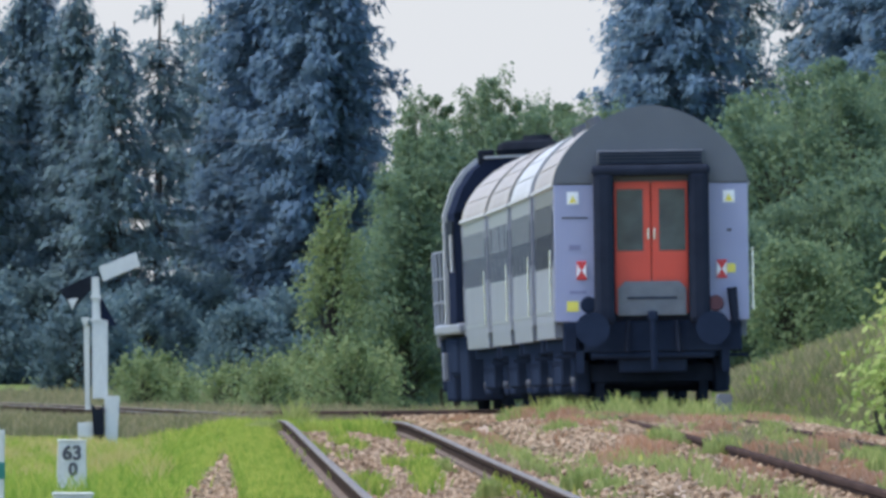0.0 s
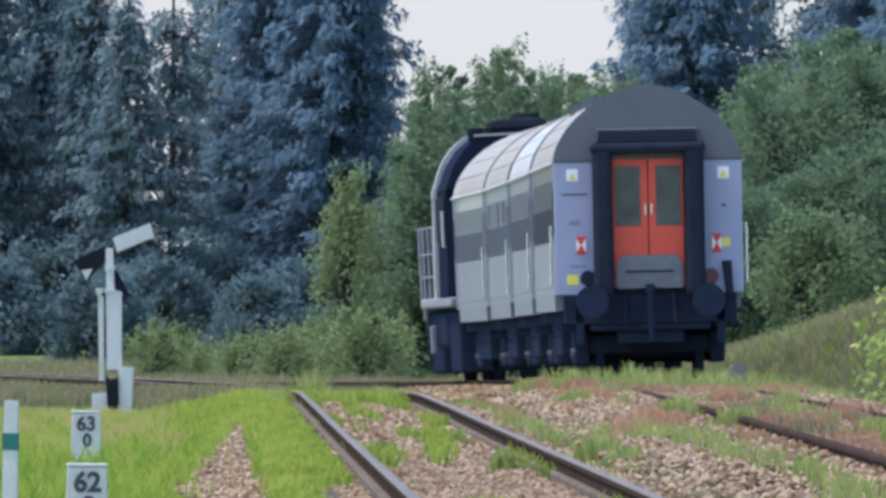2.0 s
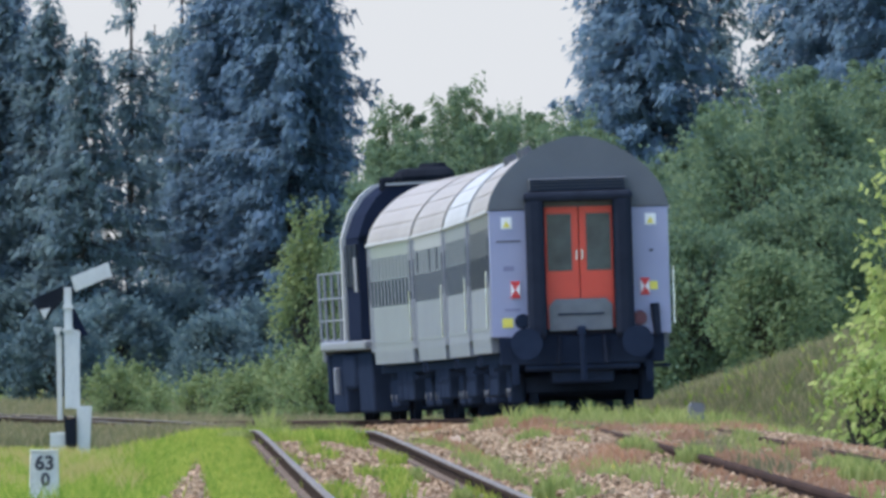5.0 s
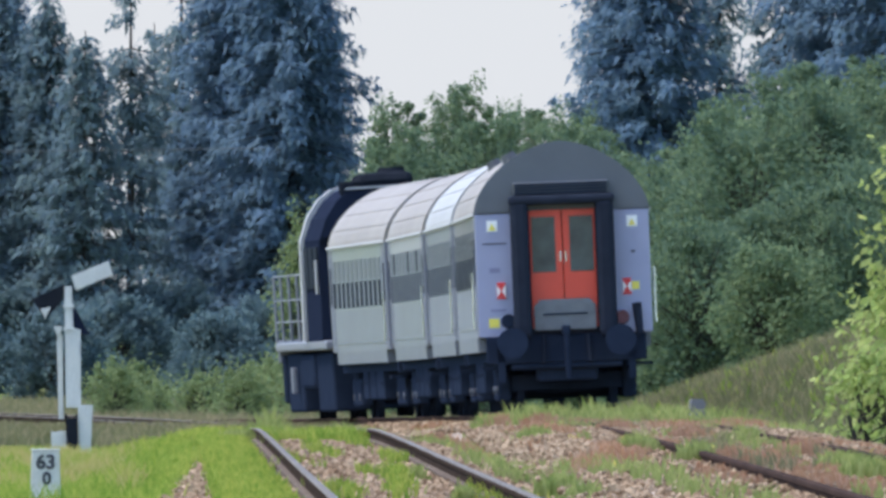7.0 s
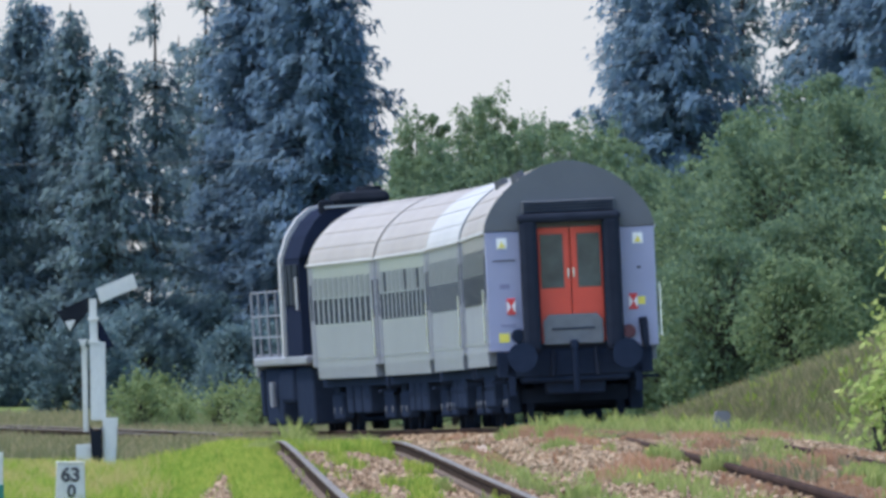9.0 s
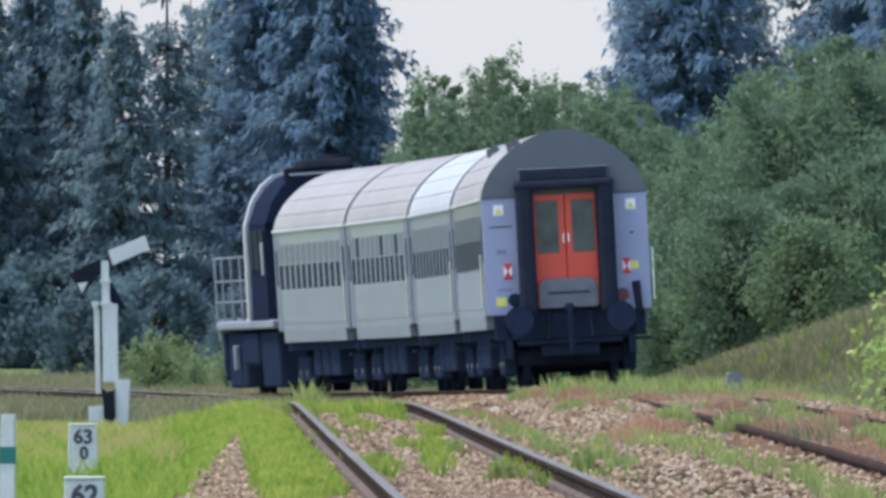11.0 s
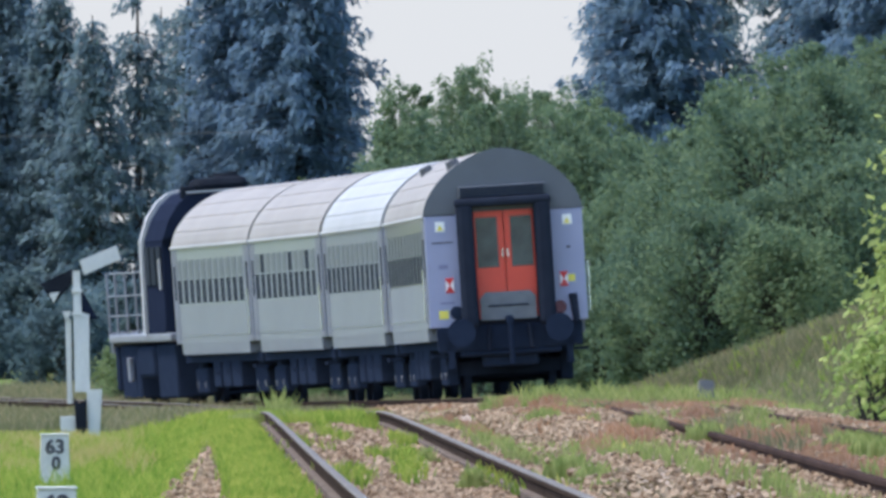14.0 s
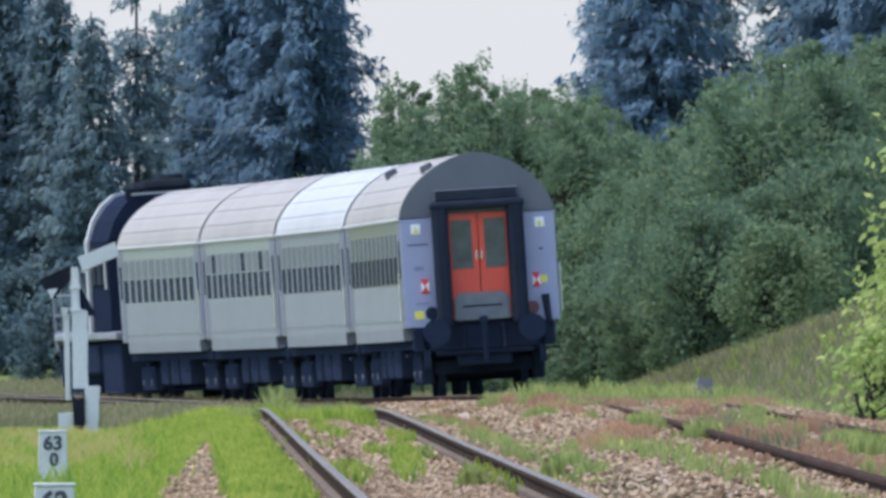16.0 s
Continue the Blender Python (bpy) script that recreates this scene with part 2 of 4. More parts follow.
def ground_z(x, y):
    """The height of the soil."""
    base = -0.24 - 0.3 * smooth(430, 540, y) - 0.35 * smooth(560, 760, y) * smooth(1200, 800, y)
    left = MAIN_X(min(max(y, 150), 1000)) - x
    base -= 0.24 * smooth(1.6, 2.6, left) * smooth(620, 480, y)
    base += 0.05 * noise.noise((x * 0.35, y * 0.05, 0.0))
    r = x - SIDE_X(min(max(y, 150), 1000))
    if y > 300:
        k = smooth(540, 640, y)
        base += k * 0.36 * max(0.0, min(x - 2.6, r - 2.8, 11.0)) * smooth(1500, 1000, y)
    # a low rise behind the curve, under the woods
    l = MAIN_X(min(max(y, 150), 1000)) - x
    if y > 560:
        base += 0.5 * smooth(760, 860, y) * smooth(1, 6, l if y < 1000 else 6)
    return base


def make_ground():
    ys = [-60, 0, 60] + list(range(100, 560, 20)) + list(range(560, 900, 12)) + [900, 950, 1000, 1060, 1150, 1300, 1600, 2200, 3200, 4600]
    xs = [-2500, -900, -300, -120, -60, -35] + [i * 0.8 for i in range(-32, 36)] + [40, 60, 120, 300, 900, 2500]
    vs = [(x, y, ground_z(x, y) if abs(x) < 130 else -0.3) for y in ys for x in xs]
    n = len(xs)
    fs = [(j * n + i, j * n + i + 1, (j + 1) * n + i + 1, (j + 1) * n + i) for j in range(len(ys) - 1) for i in range(n - 1)]
    g = mesh_ob("ground", vs, fs, M["soil"], smooth=True)
    tagged(g, "uneven grassy soil beside the railway, rising to a bank", "ground", kind="structure")


make_ground()


bd = mesh_ob("backdrop", [(-1500, 4500, -20), (1500, 4500, -20), (1500, 4500, 700), (-1500, 4500, 700)], [(0, 1, 2, 3)], sky_material())
tagged(bd, "pale hazy white summer sky behind the woods", "sky", kind="structure")


def ribbon(name, path_x, path_z, offsets, y0, y1, step, mat, parent=None):
    """A strip along a track; offsets: across and up from the rail level."""
    ys = np.arange(y0, y1 + 0.1, step)
    vs, fs = [], []
    n = len(offsets)
    for j, y in enumerate(ys):
        x, z = path_x(y), path_z(y)
        vs += [(x + a, float(y), z + b) for a, b in offsets]
        if j:
            fs += [((j - 1) * n + i, (j - 1) * n + i + 1, j * n + i + 1, j * n + i) for i in range(n - 1)]
    return mesh_ob(name, vs, fs, mat, parent)


def make_track(name, path_x, path_z, head, web, y0, y1, label):
    th = tagged(new(name), label, "railway track", kind="structure")
    for sgn in (-1, 1):
        c = sgn * 0.755
        foot = [(c - 0.036, -0.012), (c - 0.036, -0.045), (c - 0.011, -0.06), (c - 0.011, -0.135), (c - 0.07, -0.15), (c - 0.07, -0.172),
                (c + 0.07, -0.172), (c + 0.07, -0.15), (c + 0.011, -0.135), (c + 0.011, -0.06), (c + 0.036, -0.045), (c + 0.036, -0.012)]
        r = ribbon("rail", path_x, path_z, foot, y0, y1, 6, web, th)
        ribbon("rail_foot", path_x, path_z, [(c - 0.074, -0.2), (c - 0.074, -0.15), (c - 0.03, -0.136), (c + 0.03, -0.136), (c + 0.074, -0.15), (c + 0.074, -0.2)], y0, y1, 6, M["foot"], r)
        ribbon("rail_head", path_x, path_z, [(c - 0.036, -0.012), (c - 0.026, 0.0), (c + 0.026, 0.0), (c + 0.036, -0.012)], y0, y1, 6, head, r)
    me = None
    for y in np.arange(y0, min(y1, 560), 1.5 if y0 < 300 else 3):
        if me is None:
            s = part("sleeper", box(-1.25, 1.25, -0.12, 0.12, -0.32, -0.2, 0.015), M["sleeper"], th)
            me = s.data
        else:
            s = new("sleeper", me)
            s.parent = th
        s.location = (path_x(y), y + random.uniform(-0.04, 0.04), path_z(y) + random.uniform(-0.01, 0.01))
        s.rotation_euler = (0, 0, random.uniform(-0.02, 0.02))
    return th


def shoulder(d, flat, low):
    """The height of a ballast bed under the rail level, d metres from its middle."""
    return low if d <= flat else low - 0.3 * (d - flat)


def surf_z(x, y):
    """The highest of soil and ballast beds."""
    return max(ground_z(x, y), MAIN_Z(y) + shoulder(abs(x - MAIN_X(y)), 1.5, -0.17), SIDE_Z(y) + shoulder(abs(x - SIDE_X(y)), 1.5, -0.08))


make_track("main_track", MAIN_X, MAIN_Z, M["railtop"], M["rail"], 140, 800, "worn steel rails on wooden sleepers in pinkish ballast")
make_track("side_track", SIDE_X, SIDE_Z, M["oldrail"], M["oldrail"], 140, 820, "rusty weed-grown rails curving behind the trees")
b = ribbon("main_ballast", MAIN_X, MAIN_Z, [(-2.2, -0.42), (-1.5, -0.25), (-0.8, -0.225), (0.8, -0.225), (1.5, -0.24), (2.4, -0.3)], 120, 560, 4, M["ballast"])
tagged(b, "pinkish beige crushed stone bed of the main track", "ballast", kind="structure")
b = ribbon("side_ballast", SIDE_X, SIDE_Z, [(-2.6, -0.55), (-1.5, -0.22), (1.5, -0.22), (2.6, -0.55)], 120, 820, 4, M["ballast"])
tagged(b, "weathered stone bed of the siding, partly overgrown", "ballast", kind="structure")



# ---- the train ----
def side_outline(z0=0.75, hw=1.41, zs=2.94, top=4.09, n=24):
    # flatter shoulders than an ellipse
    k = 2 / 1.7
    arc = [(math.copysign(hw * abs(math.cos(a)) ** k, math.cos(a)), zs + (top - zs) * max(0.0, math.sin(a)) ** k) for a in (math.pi * i / n for i in range(n + 1))]
    return arc, hw, z0


def lift(th):
    # the bodies ride high on their springs above deep bogies
    for c in th.children:
        if not c.name.startswith("bogie"):
            c.location.z += 0.38


def coach(band, roof, label, last, lowered=()):
    th = thing("passenger_coach", label, "railway coach", "coaches of the train")
    L = 25.3
    # lower body, window band, roof
    part("body", prism([(-1.41, 0.95), (1.41, 0.95), (1.41, 1.74), (-1.41, 1.74)], 0.0, L), M["white"], th)
    part("skirt", prism([(-1.4, 0.72), (1.4, 0.72), (1.41, 0.95), (-1.41, 0.95)], 1.7, L - 1.7), M["white"], th)
    for ya, yb in ((0.0, 1.75), (L - 1.75, L)):
        for sgn in (-1, 1):
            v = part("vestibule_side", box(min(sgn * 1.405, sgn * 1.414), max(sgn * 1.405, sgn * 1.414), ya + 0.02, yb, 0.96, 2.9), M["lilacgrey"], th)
            part("side_door", box(min(sgn * 1.41, sgn * 1.42), max(sgn * 1.41, sgn * 1.42), ya + 0.45, ya + 1.3, 0.97, 2.75), M["lilacgrey"], v)
            part("door_pane", box(min(sgn * 1.415, sgn * 1.424), max(sgn * 1.415, sgn * 1.424), ya + 0.6, ya + 1.15, 1.85, 2.55), M["glass"], v)
    part("window_band", box(-1.41, 1.41, 0.0, L, 1.74, 2.72), band, th)
    part("cantrail", box(-1.41, 1.41, 0.0, L, 2.72, 2.94), band, th)
    part("gutter", box(-1.45, 1.45, 0.1, L - 0.1, 2.91, 2.97, 0.015), M["roofb"], th, "white roof gutter")
    part("sill_stripe", box(-1.416, 1.416, 1.8, L - 1.8, 1.08, 1.13), M["midband"], th)
    arc, hw, z0 = side_outline()
    part("roof", prism(arc, 0.12, L - 0.1), roof, th)
    for a in (0.35, 0.62, 0.9, 1.25, 1.9, 2.25):
        x, z = math.copysign(1.41 * abs(math.cos(a)) ** 1.176, math.cos(a)), 2.94 + 1.15 * math.sin(a) ** 1.176
        part("roof_rib", rod((-x, 0.15, z), (-x, L - 0.15, z), 0.011, sides=6), roof, th)
    part("end_arch", prism([(x * 1.012, z + 0.006) for x, z in arc], -0.06, 0.12, 0.02), M["endgrey"] if last else roof, th, "grey roof end" if last else "")
    for y in ((1.6, 17.5) if last else ()):
        part("roof_vent", rod((-0.74, y, 3.74), (-0.82, y, 3.93), 0.15, 0.11, 12), M["louvre"], th)
    # windows along both sides
    for sgn in (-1, 1):
        for k in range(11):
            y = 2.3 + k * 2.0
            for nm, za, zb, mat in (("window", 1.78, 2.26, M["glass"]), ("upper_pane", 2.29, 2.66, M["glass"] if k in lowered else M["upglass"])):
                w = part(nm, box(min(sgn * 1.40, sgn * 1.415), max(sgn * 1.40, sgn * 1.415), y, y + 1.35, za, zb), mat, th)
            part("window_frame", box(min(sgn * 1.40, sgn * 1.424), max(sgn * 1.40, sgn * 1.424), y - 0.07, y - 0.02, 1.76, 2.68), M["white"] if band is M["pale"] else band, w)
        part("grab_rail", rod((sgn * 1.47, 0.35, 1.1), (sgn * 1.47, 0.35, 2.0), 0.02), M["chrome"], th)
        part("step", box(min(sgn * 1.1, sgn * 1.4), max(sgn * 1.1, sgn * 1.4), 0.5, 1.3, 0.42, 0.47), M["under"], th)
    # frame and bogies
    part("underframe", box(-1.25, 1.25, 0.05, L - 0.05, 0.55, 0.76), M["under"], th)
    for a, bb in ((7.8, 10.4), (11.2, 13.4), (14.4, 16.4)):
        eb = part("equipment_box", box(-1.25, 1.25, a, bb, 0.02, 0.6, 0.04), M["under"], th)
        part("box_latch", box(-1.275, -1.25, a + 0.5, a + 0.95, 0.3, 0.38), M["under"], eb)
    for yc in (2.95, 22.35):
        fr = box(-1.13, -0.9, yc - 1.85, yc + 1.85, 0.28, 0.8, 0.05)
        box(0.9, 1.13, yc - 1.85, yc + 1.85, 0.28, 0.8, 0.05, fr)
        box(-0.9, 0.9, yc - 0.3, yc + 0.3, 0.3, 0.95, 0.0, fr)
        box(-0.9, 0.9, yc - 1.8, yc - 1.65, 0.45, 0.7, 0.0, fr)
        bg = part("bogie", fr, M["under"], th)
        for sgn in (-1, 1):
            part("spring", rod((sgn * 1.0, yc, 0.75), (sgn * 1.0, yc, 1.12), 0.16, sides=12), M["under"], bg)
        for yy in (-1.25, 1.25):
            for sgn in (-1, 1):
                part("wheel", rod((sgn * 0.69, yc + yy, 0.46), (sgn * 0.82, yc + yy, 0.46), 0.46, sides=24), M["under"], bg)
                part("axle_box", box(min(sgn * 0.85, sgn * 1.12), max(sgn * 0.85, sgn * 1.12), yc + yy - 0.17, yc + yy + 0.17, 0.3, 0.62, 0.04), M["under"], bg)
                part("axle_cap", rod((sgn * 1.11, yc + yy, 0.46), (sgn * 1.15, yc + yy, 0.46), 0.075, 0.06, 12), M["louvre"], bg)
            part("axle", rod((-0.7, yc + yy, 0.46), (0.7, yc + yy, 0.46), 0.09), M["under"], bg)
    part("gangway", box(-0.75, 0.75, L, L + 0.35, 1.0, 3.2, 0.08), M["rubber"], th)
    coach_end(th, last)
    lift(th)
    return th


def coach_end(th, last):
    # lilac end panels beside the gangway
    for sgn in (-1, 1):
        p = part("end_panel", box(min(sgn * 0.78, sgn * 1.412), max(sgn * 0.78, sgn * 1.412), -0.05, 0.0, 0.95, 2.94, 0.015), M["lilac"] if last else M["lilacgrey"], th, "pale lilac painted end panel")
        part("rubber_column", box(min(sgn * 0.54, sgn * 0.84), max(sgn * 0.54, sgn * 0.84), -0.42, 0.0, 0.9, 3.14, 0.09), M["rubber"], th, "black rubber gangway cushion")
        part("warning_sticker", box(sgn * 1.135 - 0.085, sgn * 1.135 + 0.085, -0.058, -0.05, 2.66, 2.84), M["signwhite"], p)
        bm = prism([(sgn * 1.135 - 0.06, 2.68), (sgn * 1.135 + 0.06, 2.68), (sgn * 1.135, 2.79)], -0.064, -0.058)
        part("warning_triangle", bm, M["yellow"], p)
        # buffer
        bf = part("buffer", rod((sgn * 0.875, -0.62, 0.84), (sgn * 0.875, -0.54, 0.84), 0.25, sides=24), M["under"], th)
        part("buffer_shank", rod((sgn * 0.875, -0.55, 0.84), (sgn * 0.875, 0.0, 0.84), 0.1, sides=16), M["under"], bf)
    part("buffer_beam", box(-1.3, 1.3, -0.05, 0.1, 0.5, 0.955, 0.03), M["under"], th)
    part("top_cushion", box(-0.86, 0.86, -0.42, 0.0, 3.06, 3.22, 0.06), M["rubber"], th, "black rubber gangway cushion")
    lv = part("louvre_box", box(-0.78, 0.78, -0.2, -0.05, 3.22, 3.44, 0.03), M["louvre"], th)
    for k in range(4):
        part("louvre_slat", box(-0.74, 0.74, -0.23, -0.19, 3.245 + k * 0.048, 3.27 + k * 0.048), M["under"], lv)
    part("end_wall", box(-0.6, 0.6, -0.02, 0.0, 0.95, 3.1), M["rubber"], th)
    for sgn in (-1, 1):
        a, b2 = (-0.535, -0.006) if sgn < 0 else (0.006, 0.535)
        d = part("end_door", box(a, b2, -0.075, -0.02, 1.06, 2.98, 0.012), M["red"], th, "orange-red end door leaf")
        ia, ib = (-0.50, -0.115) if sgn < 0 else (0.115, 0.50)
        part("door_window", box(ia, ib, -0.084, -0.074, 1.97, 2.87, 0.004), M["doorglass"], d, "grey-green door glass")
        part("door_handle", rod((sgn * 0.045, -0.11, 2.14), (sgn * 0.045, -0.11, 2.30), 0.014), M["chrome"], d, "bright handle")
    part("bridge_plate", prism([(-0.5, 1.03), (0.5, 1.03), (0.5, 1.42), (0.40, 1.53), (-0.40, 1.53), (-0.5, 1.42)], -0.14, -0.09, 0.01), M["plate"], th, "grey folded gangway plate")
    part("plate_hinge", box(-0.36, 0.36, -0.16, -0.14, 1.27, 1.30), M["under"], th)
    if last:
        for sgn in (-1, 1):
            x = sgn * 1.02
            s = part("tail_sign", box(x - 0.075, x + 0.075, -0.075, -0.052, 1.56, 1.83, 0.01), M["signred"], th, "red and white reflective tail board")
            for q in (-1, 1):
                part("white_wedge", prism([(x + q * 0.07, 1.59), (x + q * 0.07, 1.80), (x + q * 0.008, 1.695)], -0.082, -0.075), M["signwhite"], s)
            part("tail_lamp", rod((sgn * 0.925, -0.12, 1.20), (sgn * 0.925, -0.05, 1.20), 0.105, 0.12, 20), M["under"] if sgn < 0 else M["dullred"], th)
        part("yellow_label", box(1.10, 1.22, -0.058, -0.05, 1.64, 1.77), M["yellow"], th)
        part("yellow_label", box(-1.24, -1.07, -0.058, -0.05, 1.10, 1.25), M["yellow"], th)
        part("lettering_bar", box(-1.30, -0.92, -0.056, -0.05, 2.45, 2.475), M["ink"], th)
        part("lettering_bar", box(-1.2, -1.03, -0.056, -0.05, 1.99, 2.07), M["inksoft"], th)
        part("lettering_bar", box(-1.2, -0.95, -0.056, -0.05, 1.36, 1.40), M["inksoft"], th)
        part("lettering_bar", box(1.10, 1.17, -0.056, -0.05, 2.24, 2.28), M["ink"], th)
        part("brake_hose", rod((1.16, -0.12, 1.42), (1.2, -0.16, 0.92), 0.075, 0.06), M["rubber"], th)
        part("coupler_hook", box(-0.07, 0.07, -0.4, 0.0, 0.95, 1.1, 0.03), M["under"], th)
        for x in (-0.35, 0.35):
            part("air_hose", rod((x, -0.1, 0.95), (x * 1.1, -0.25, 0.5), 0.035), M["rubber"], th)
        part("screw_coupling", rod((0.0, -0.35, 1.0), (0.02, -0.3, 0.25), 0.05), M["under"], th)
        part("brake_pipe", rod((-0.9, 0.0, 0.45), (0.9, 0.0, 0.45), 0.05), M["under"], th)
        part("draw_gear", box(-0.5, 0.5, 0.1, 1.0, 0.2, 0.6, 0.05), M["under"], th)
        part("rail_guard", box(1.0, 1.12, -0.05, 0.1, 0.2, 0.8), M["under"], th)
        part("rail_guard", box(-1.12, -1.0, -0.05, 0.1, 0.2, 0.8), M["under"], th)


def locomotive():
    th = thing("diesel_locomotive", "dark navy diesel shunting locomotive with walkway rails coupled to the coaches", "locomotive")
    part("frame", box(-1.5, 1.5, 0.3, 18.7, 1.02, 1.2, 0.04), M["locogrey"], th, "light grey frame edge")
    part("fuel_tank", box(-1.4, 1.4, 7.4, 11.6, 0.25, 0.95, 0.1), M["under"], th)
    # tall cab next to the coaches
    half = [(1.47, 3.12), (1.3, 3.55), (1.08, 3.86), (0.84, 4.05), (0.6, 4.11)]
    arc = half + [(-x, z) for x, z in half[::-1]]
    part("cab", prism([(1.5, 1.2), (1.46, 3.12), (-1.46, 3.12), (-1.5, 1.2)], 1.2, 6.6, 0.03), M["navy"], th)
    part("cab_roof", prism(arc, 0.95, 6.9, 0.05), M["navy"], th)
    # sunlight along the cab's left edge, modelled as a pale painted strip
    ring = [(-1.5, 1.2)] + [(x, z) for x, z in arc[::-1] if x < -0.2]
    part("lit_roof_edge", prism(ring + [(x * 1.0 - 0.07 * min(1.0, abs(x)), z + (0.05 if z > 3.3 else 0.0)) for x, z in ring[::-1]], 6.45, 7.1), M["roofb"], th, "pale strip standing in for the sunlit edge of the cab")
    part("grab_iron", rod((-1.53, 1.5, 2.1), (-1.53, 1.5, 2.75), 0.035), M["roofb"], th, "white grab iron")
    part("roof_gutter", box(-0.9, 0.9, 0.9, 1.0, 4.06, 4.10), M["roofb"], th)
    for y in (1.5, 3.2, 4.9):
        part("cab_window", box(-1.52, -1.48, y, y + 1.1, 2.2, 3.0, 0.01), M["glass"], th)
    part("cab_window", box(-1.1, -0.3, 1.16, 1.2, 2.25, 3.05, 0.01), M["glass"], th)
    part("long_hood", box(-0.85, 0.85, 6.6, 17.6, 1.2, 3.0, 0.1), M["navy"], th)
    part("exhaust_housing", box(-0.6, 0.45, 1.6, 4.6, 4.05, 4.36, 0.15), M["black"], th)
    part("exhaust_stack", rod((0.1, 3.0, 4.3), (0.1, 3.0, 4.45), 0.3, 0.24, 16), M["black"], th)
    part("roof_horn", box(-1.0, -0.7, 1.2, 1.5, 3.95, 4.22, 0.05), M["black"], th)
    for y in (7.2, 10.0, 13.0, 16.0, 18.5):
        part("handrail_post", rod((-1.47, y, 1.2), (-1.47, y, 2.5), 0.03), M["locogrey"], th)
    for z in (1.6, 2.02, 2.5):
        part("handrail", rod((-1.47, 6.9, z), (-1.47, 18.6, z), 0.016), M["locogrey"], th)
    part("end_pillar", box(-1.35, -1.2, 7.1, 7.5, 1.2, 2.9, 0.03), M["navy"], th)
    for yc in (4.0, 14.9):
        bg = part("bogie", box(-1.35, 1.35, yc - 2.6, yc + 2.6, 0.2, 1.35, 0.06), M["under"], th)
        for yy in (-1.6, 0, 1.6):
            for sgn in (-1, 1):
                part("wheel", rod((sgn * 0.69, yc + yy, 0.5), (sgn * 0.82, yc + yy, 0.5), 0.5, sides=24), M["under"], bg)
    part("step_ladder", box(-1.5, -1.40, 13.2, 13.6, 0.2, 0.7, 0.02), M["locogrey"], th)
    part("snow_guard", box(-1.4, 1.4, 17.9, 18.5, 0.0, 0.95, 0.05), M["under"], th)
    part("end_beam", box(-1.45, 1.45, 18.7, 18.9, 0.8, 1.25, 0.03), M["locogrey"], th)
    lift(th)
    return th


TRAIN = [
    coach(M["band"], M["roofa"], "white and grey coach with red end doors and tail boards", True),
    coach(M["midband"], M["roofb"], "white and grey coach with a white roof", False),
    coach(M["pale"], M["roofa"], "pale grey coach with a beige-grey roof and some windows let down", False, (1, 4, 9)),
    coach(M["pale"], M["roofa"], "pale grey coach coupled behind the locomotive", False),
    locomotive(),
]


def rail_point(y):
    c = CANT(y)
    return Vector((SIDE_X(y) + 2.23 * math.sin(radians(c)), y, SIDE_Z(y)))


def vehicle_pose(y, length):
    a, b = rail_point(y + 0.12 * length), rail_point(y + 0.88 * length)
    d = (b - a).normalized()
    o = a - d * (0.12 * length)
    m = d.to_track_quat("Y", "Z").to_matrix().to_4x4()
    return Matrix.Translation(o) @ m @ pose(0, 0, 0, 0, -CANT(y + length / 2 if length > 20 else y + 6) if length < 20 else -0.5 * (CANT(y) + CANT(y + 12)), 0)


def tail_y(t):
    return 509.7 + 8.46 * t - 0.01734 * t * t


def motions():
    for k, th in enumerate(TRAIN):
        rows = []
        for i in range(33):
            t = i * 0.5
            y = tail_y(t)
            for _ in range(k):
                s = (SIDE_X(y + 25.8) - SIDE_X(y)) / 25.8
                y += 25.7 / math.sqrt(1 + s * s)
            rows.append((t, vehicle_pose(y, 25.3 if k < 4 else 18.9)))
        walk(th, rows)


# ---- stones, grass, weeds ----
def stones(name, path_x, path_z, a, b, y0, y1, per_m2, size, label, keep=lambda r, y: True, dz=-0.2):
    n = int((b - a) * (y1 - y0) * per_m2)
    rng = np.random.default_rng(len(name) + int(y0))
    base = np.array([(1, 0, 0), (-1, 0, 0), (0, 1, 0), (0, -1, 0), (0, 0, 1), (0, 0, -1)], float)
    tri = np.array([(0, 2, 4), (2, 1, 4), (1, 3, 4), (3, 0, 4), (2, 0, 5), (1, 2, 5), (3, 1, 5), (0, 3, 5)])
    vs, fs = [], []
    for i in range(n):
        r, y = rng.uniform(a, b), y0 + (y1 - y0) * rng.random()
        if not keep(r, y):
            continue
        s = size * rng.uniform(0.55, 1.25)
        v = base * rng.uniform(0.7, 1.2, (6, 1)) * (s, s, s * 0.75)
        v += rng.uniform(-0.25, 0.25, (6, 3)) * s
        t, u = rng.uniform(0, 6.28), rng.uniform(-0.7, 0.7)
        v = v @ np.array([[math.cos(t), -math.sin(t), 0], [math.sin(t), math.cos(t), 0], [0, 0, 1]])
        v = v @ np.array([[1, 0, 0], [0, math.cos(u), -math.sin(u)], [0, math.sin(u), math.cos(u)]])
        v += (path_x(y) + r, y, path_z(y) + dz + s * 0.3 - 0.14 * max(0.0, abs(r) - 1.4))
        fs.append(tri + 6 * len(vs))
        vs.append(v)
    ob = mesh_ob(name, np.concatenate(vs).tolist(), np.concatenate(fs).tolist(), M["stone"])
    tagged(ob, label, "gravel", kind="stuff")
    return ob


def patch(x, y, sx, sy, seed=0.0):
    return noise.noise((x / sx, y / sy, seed))


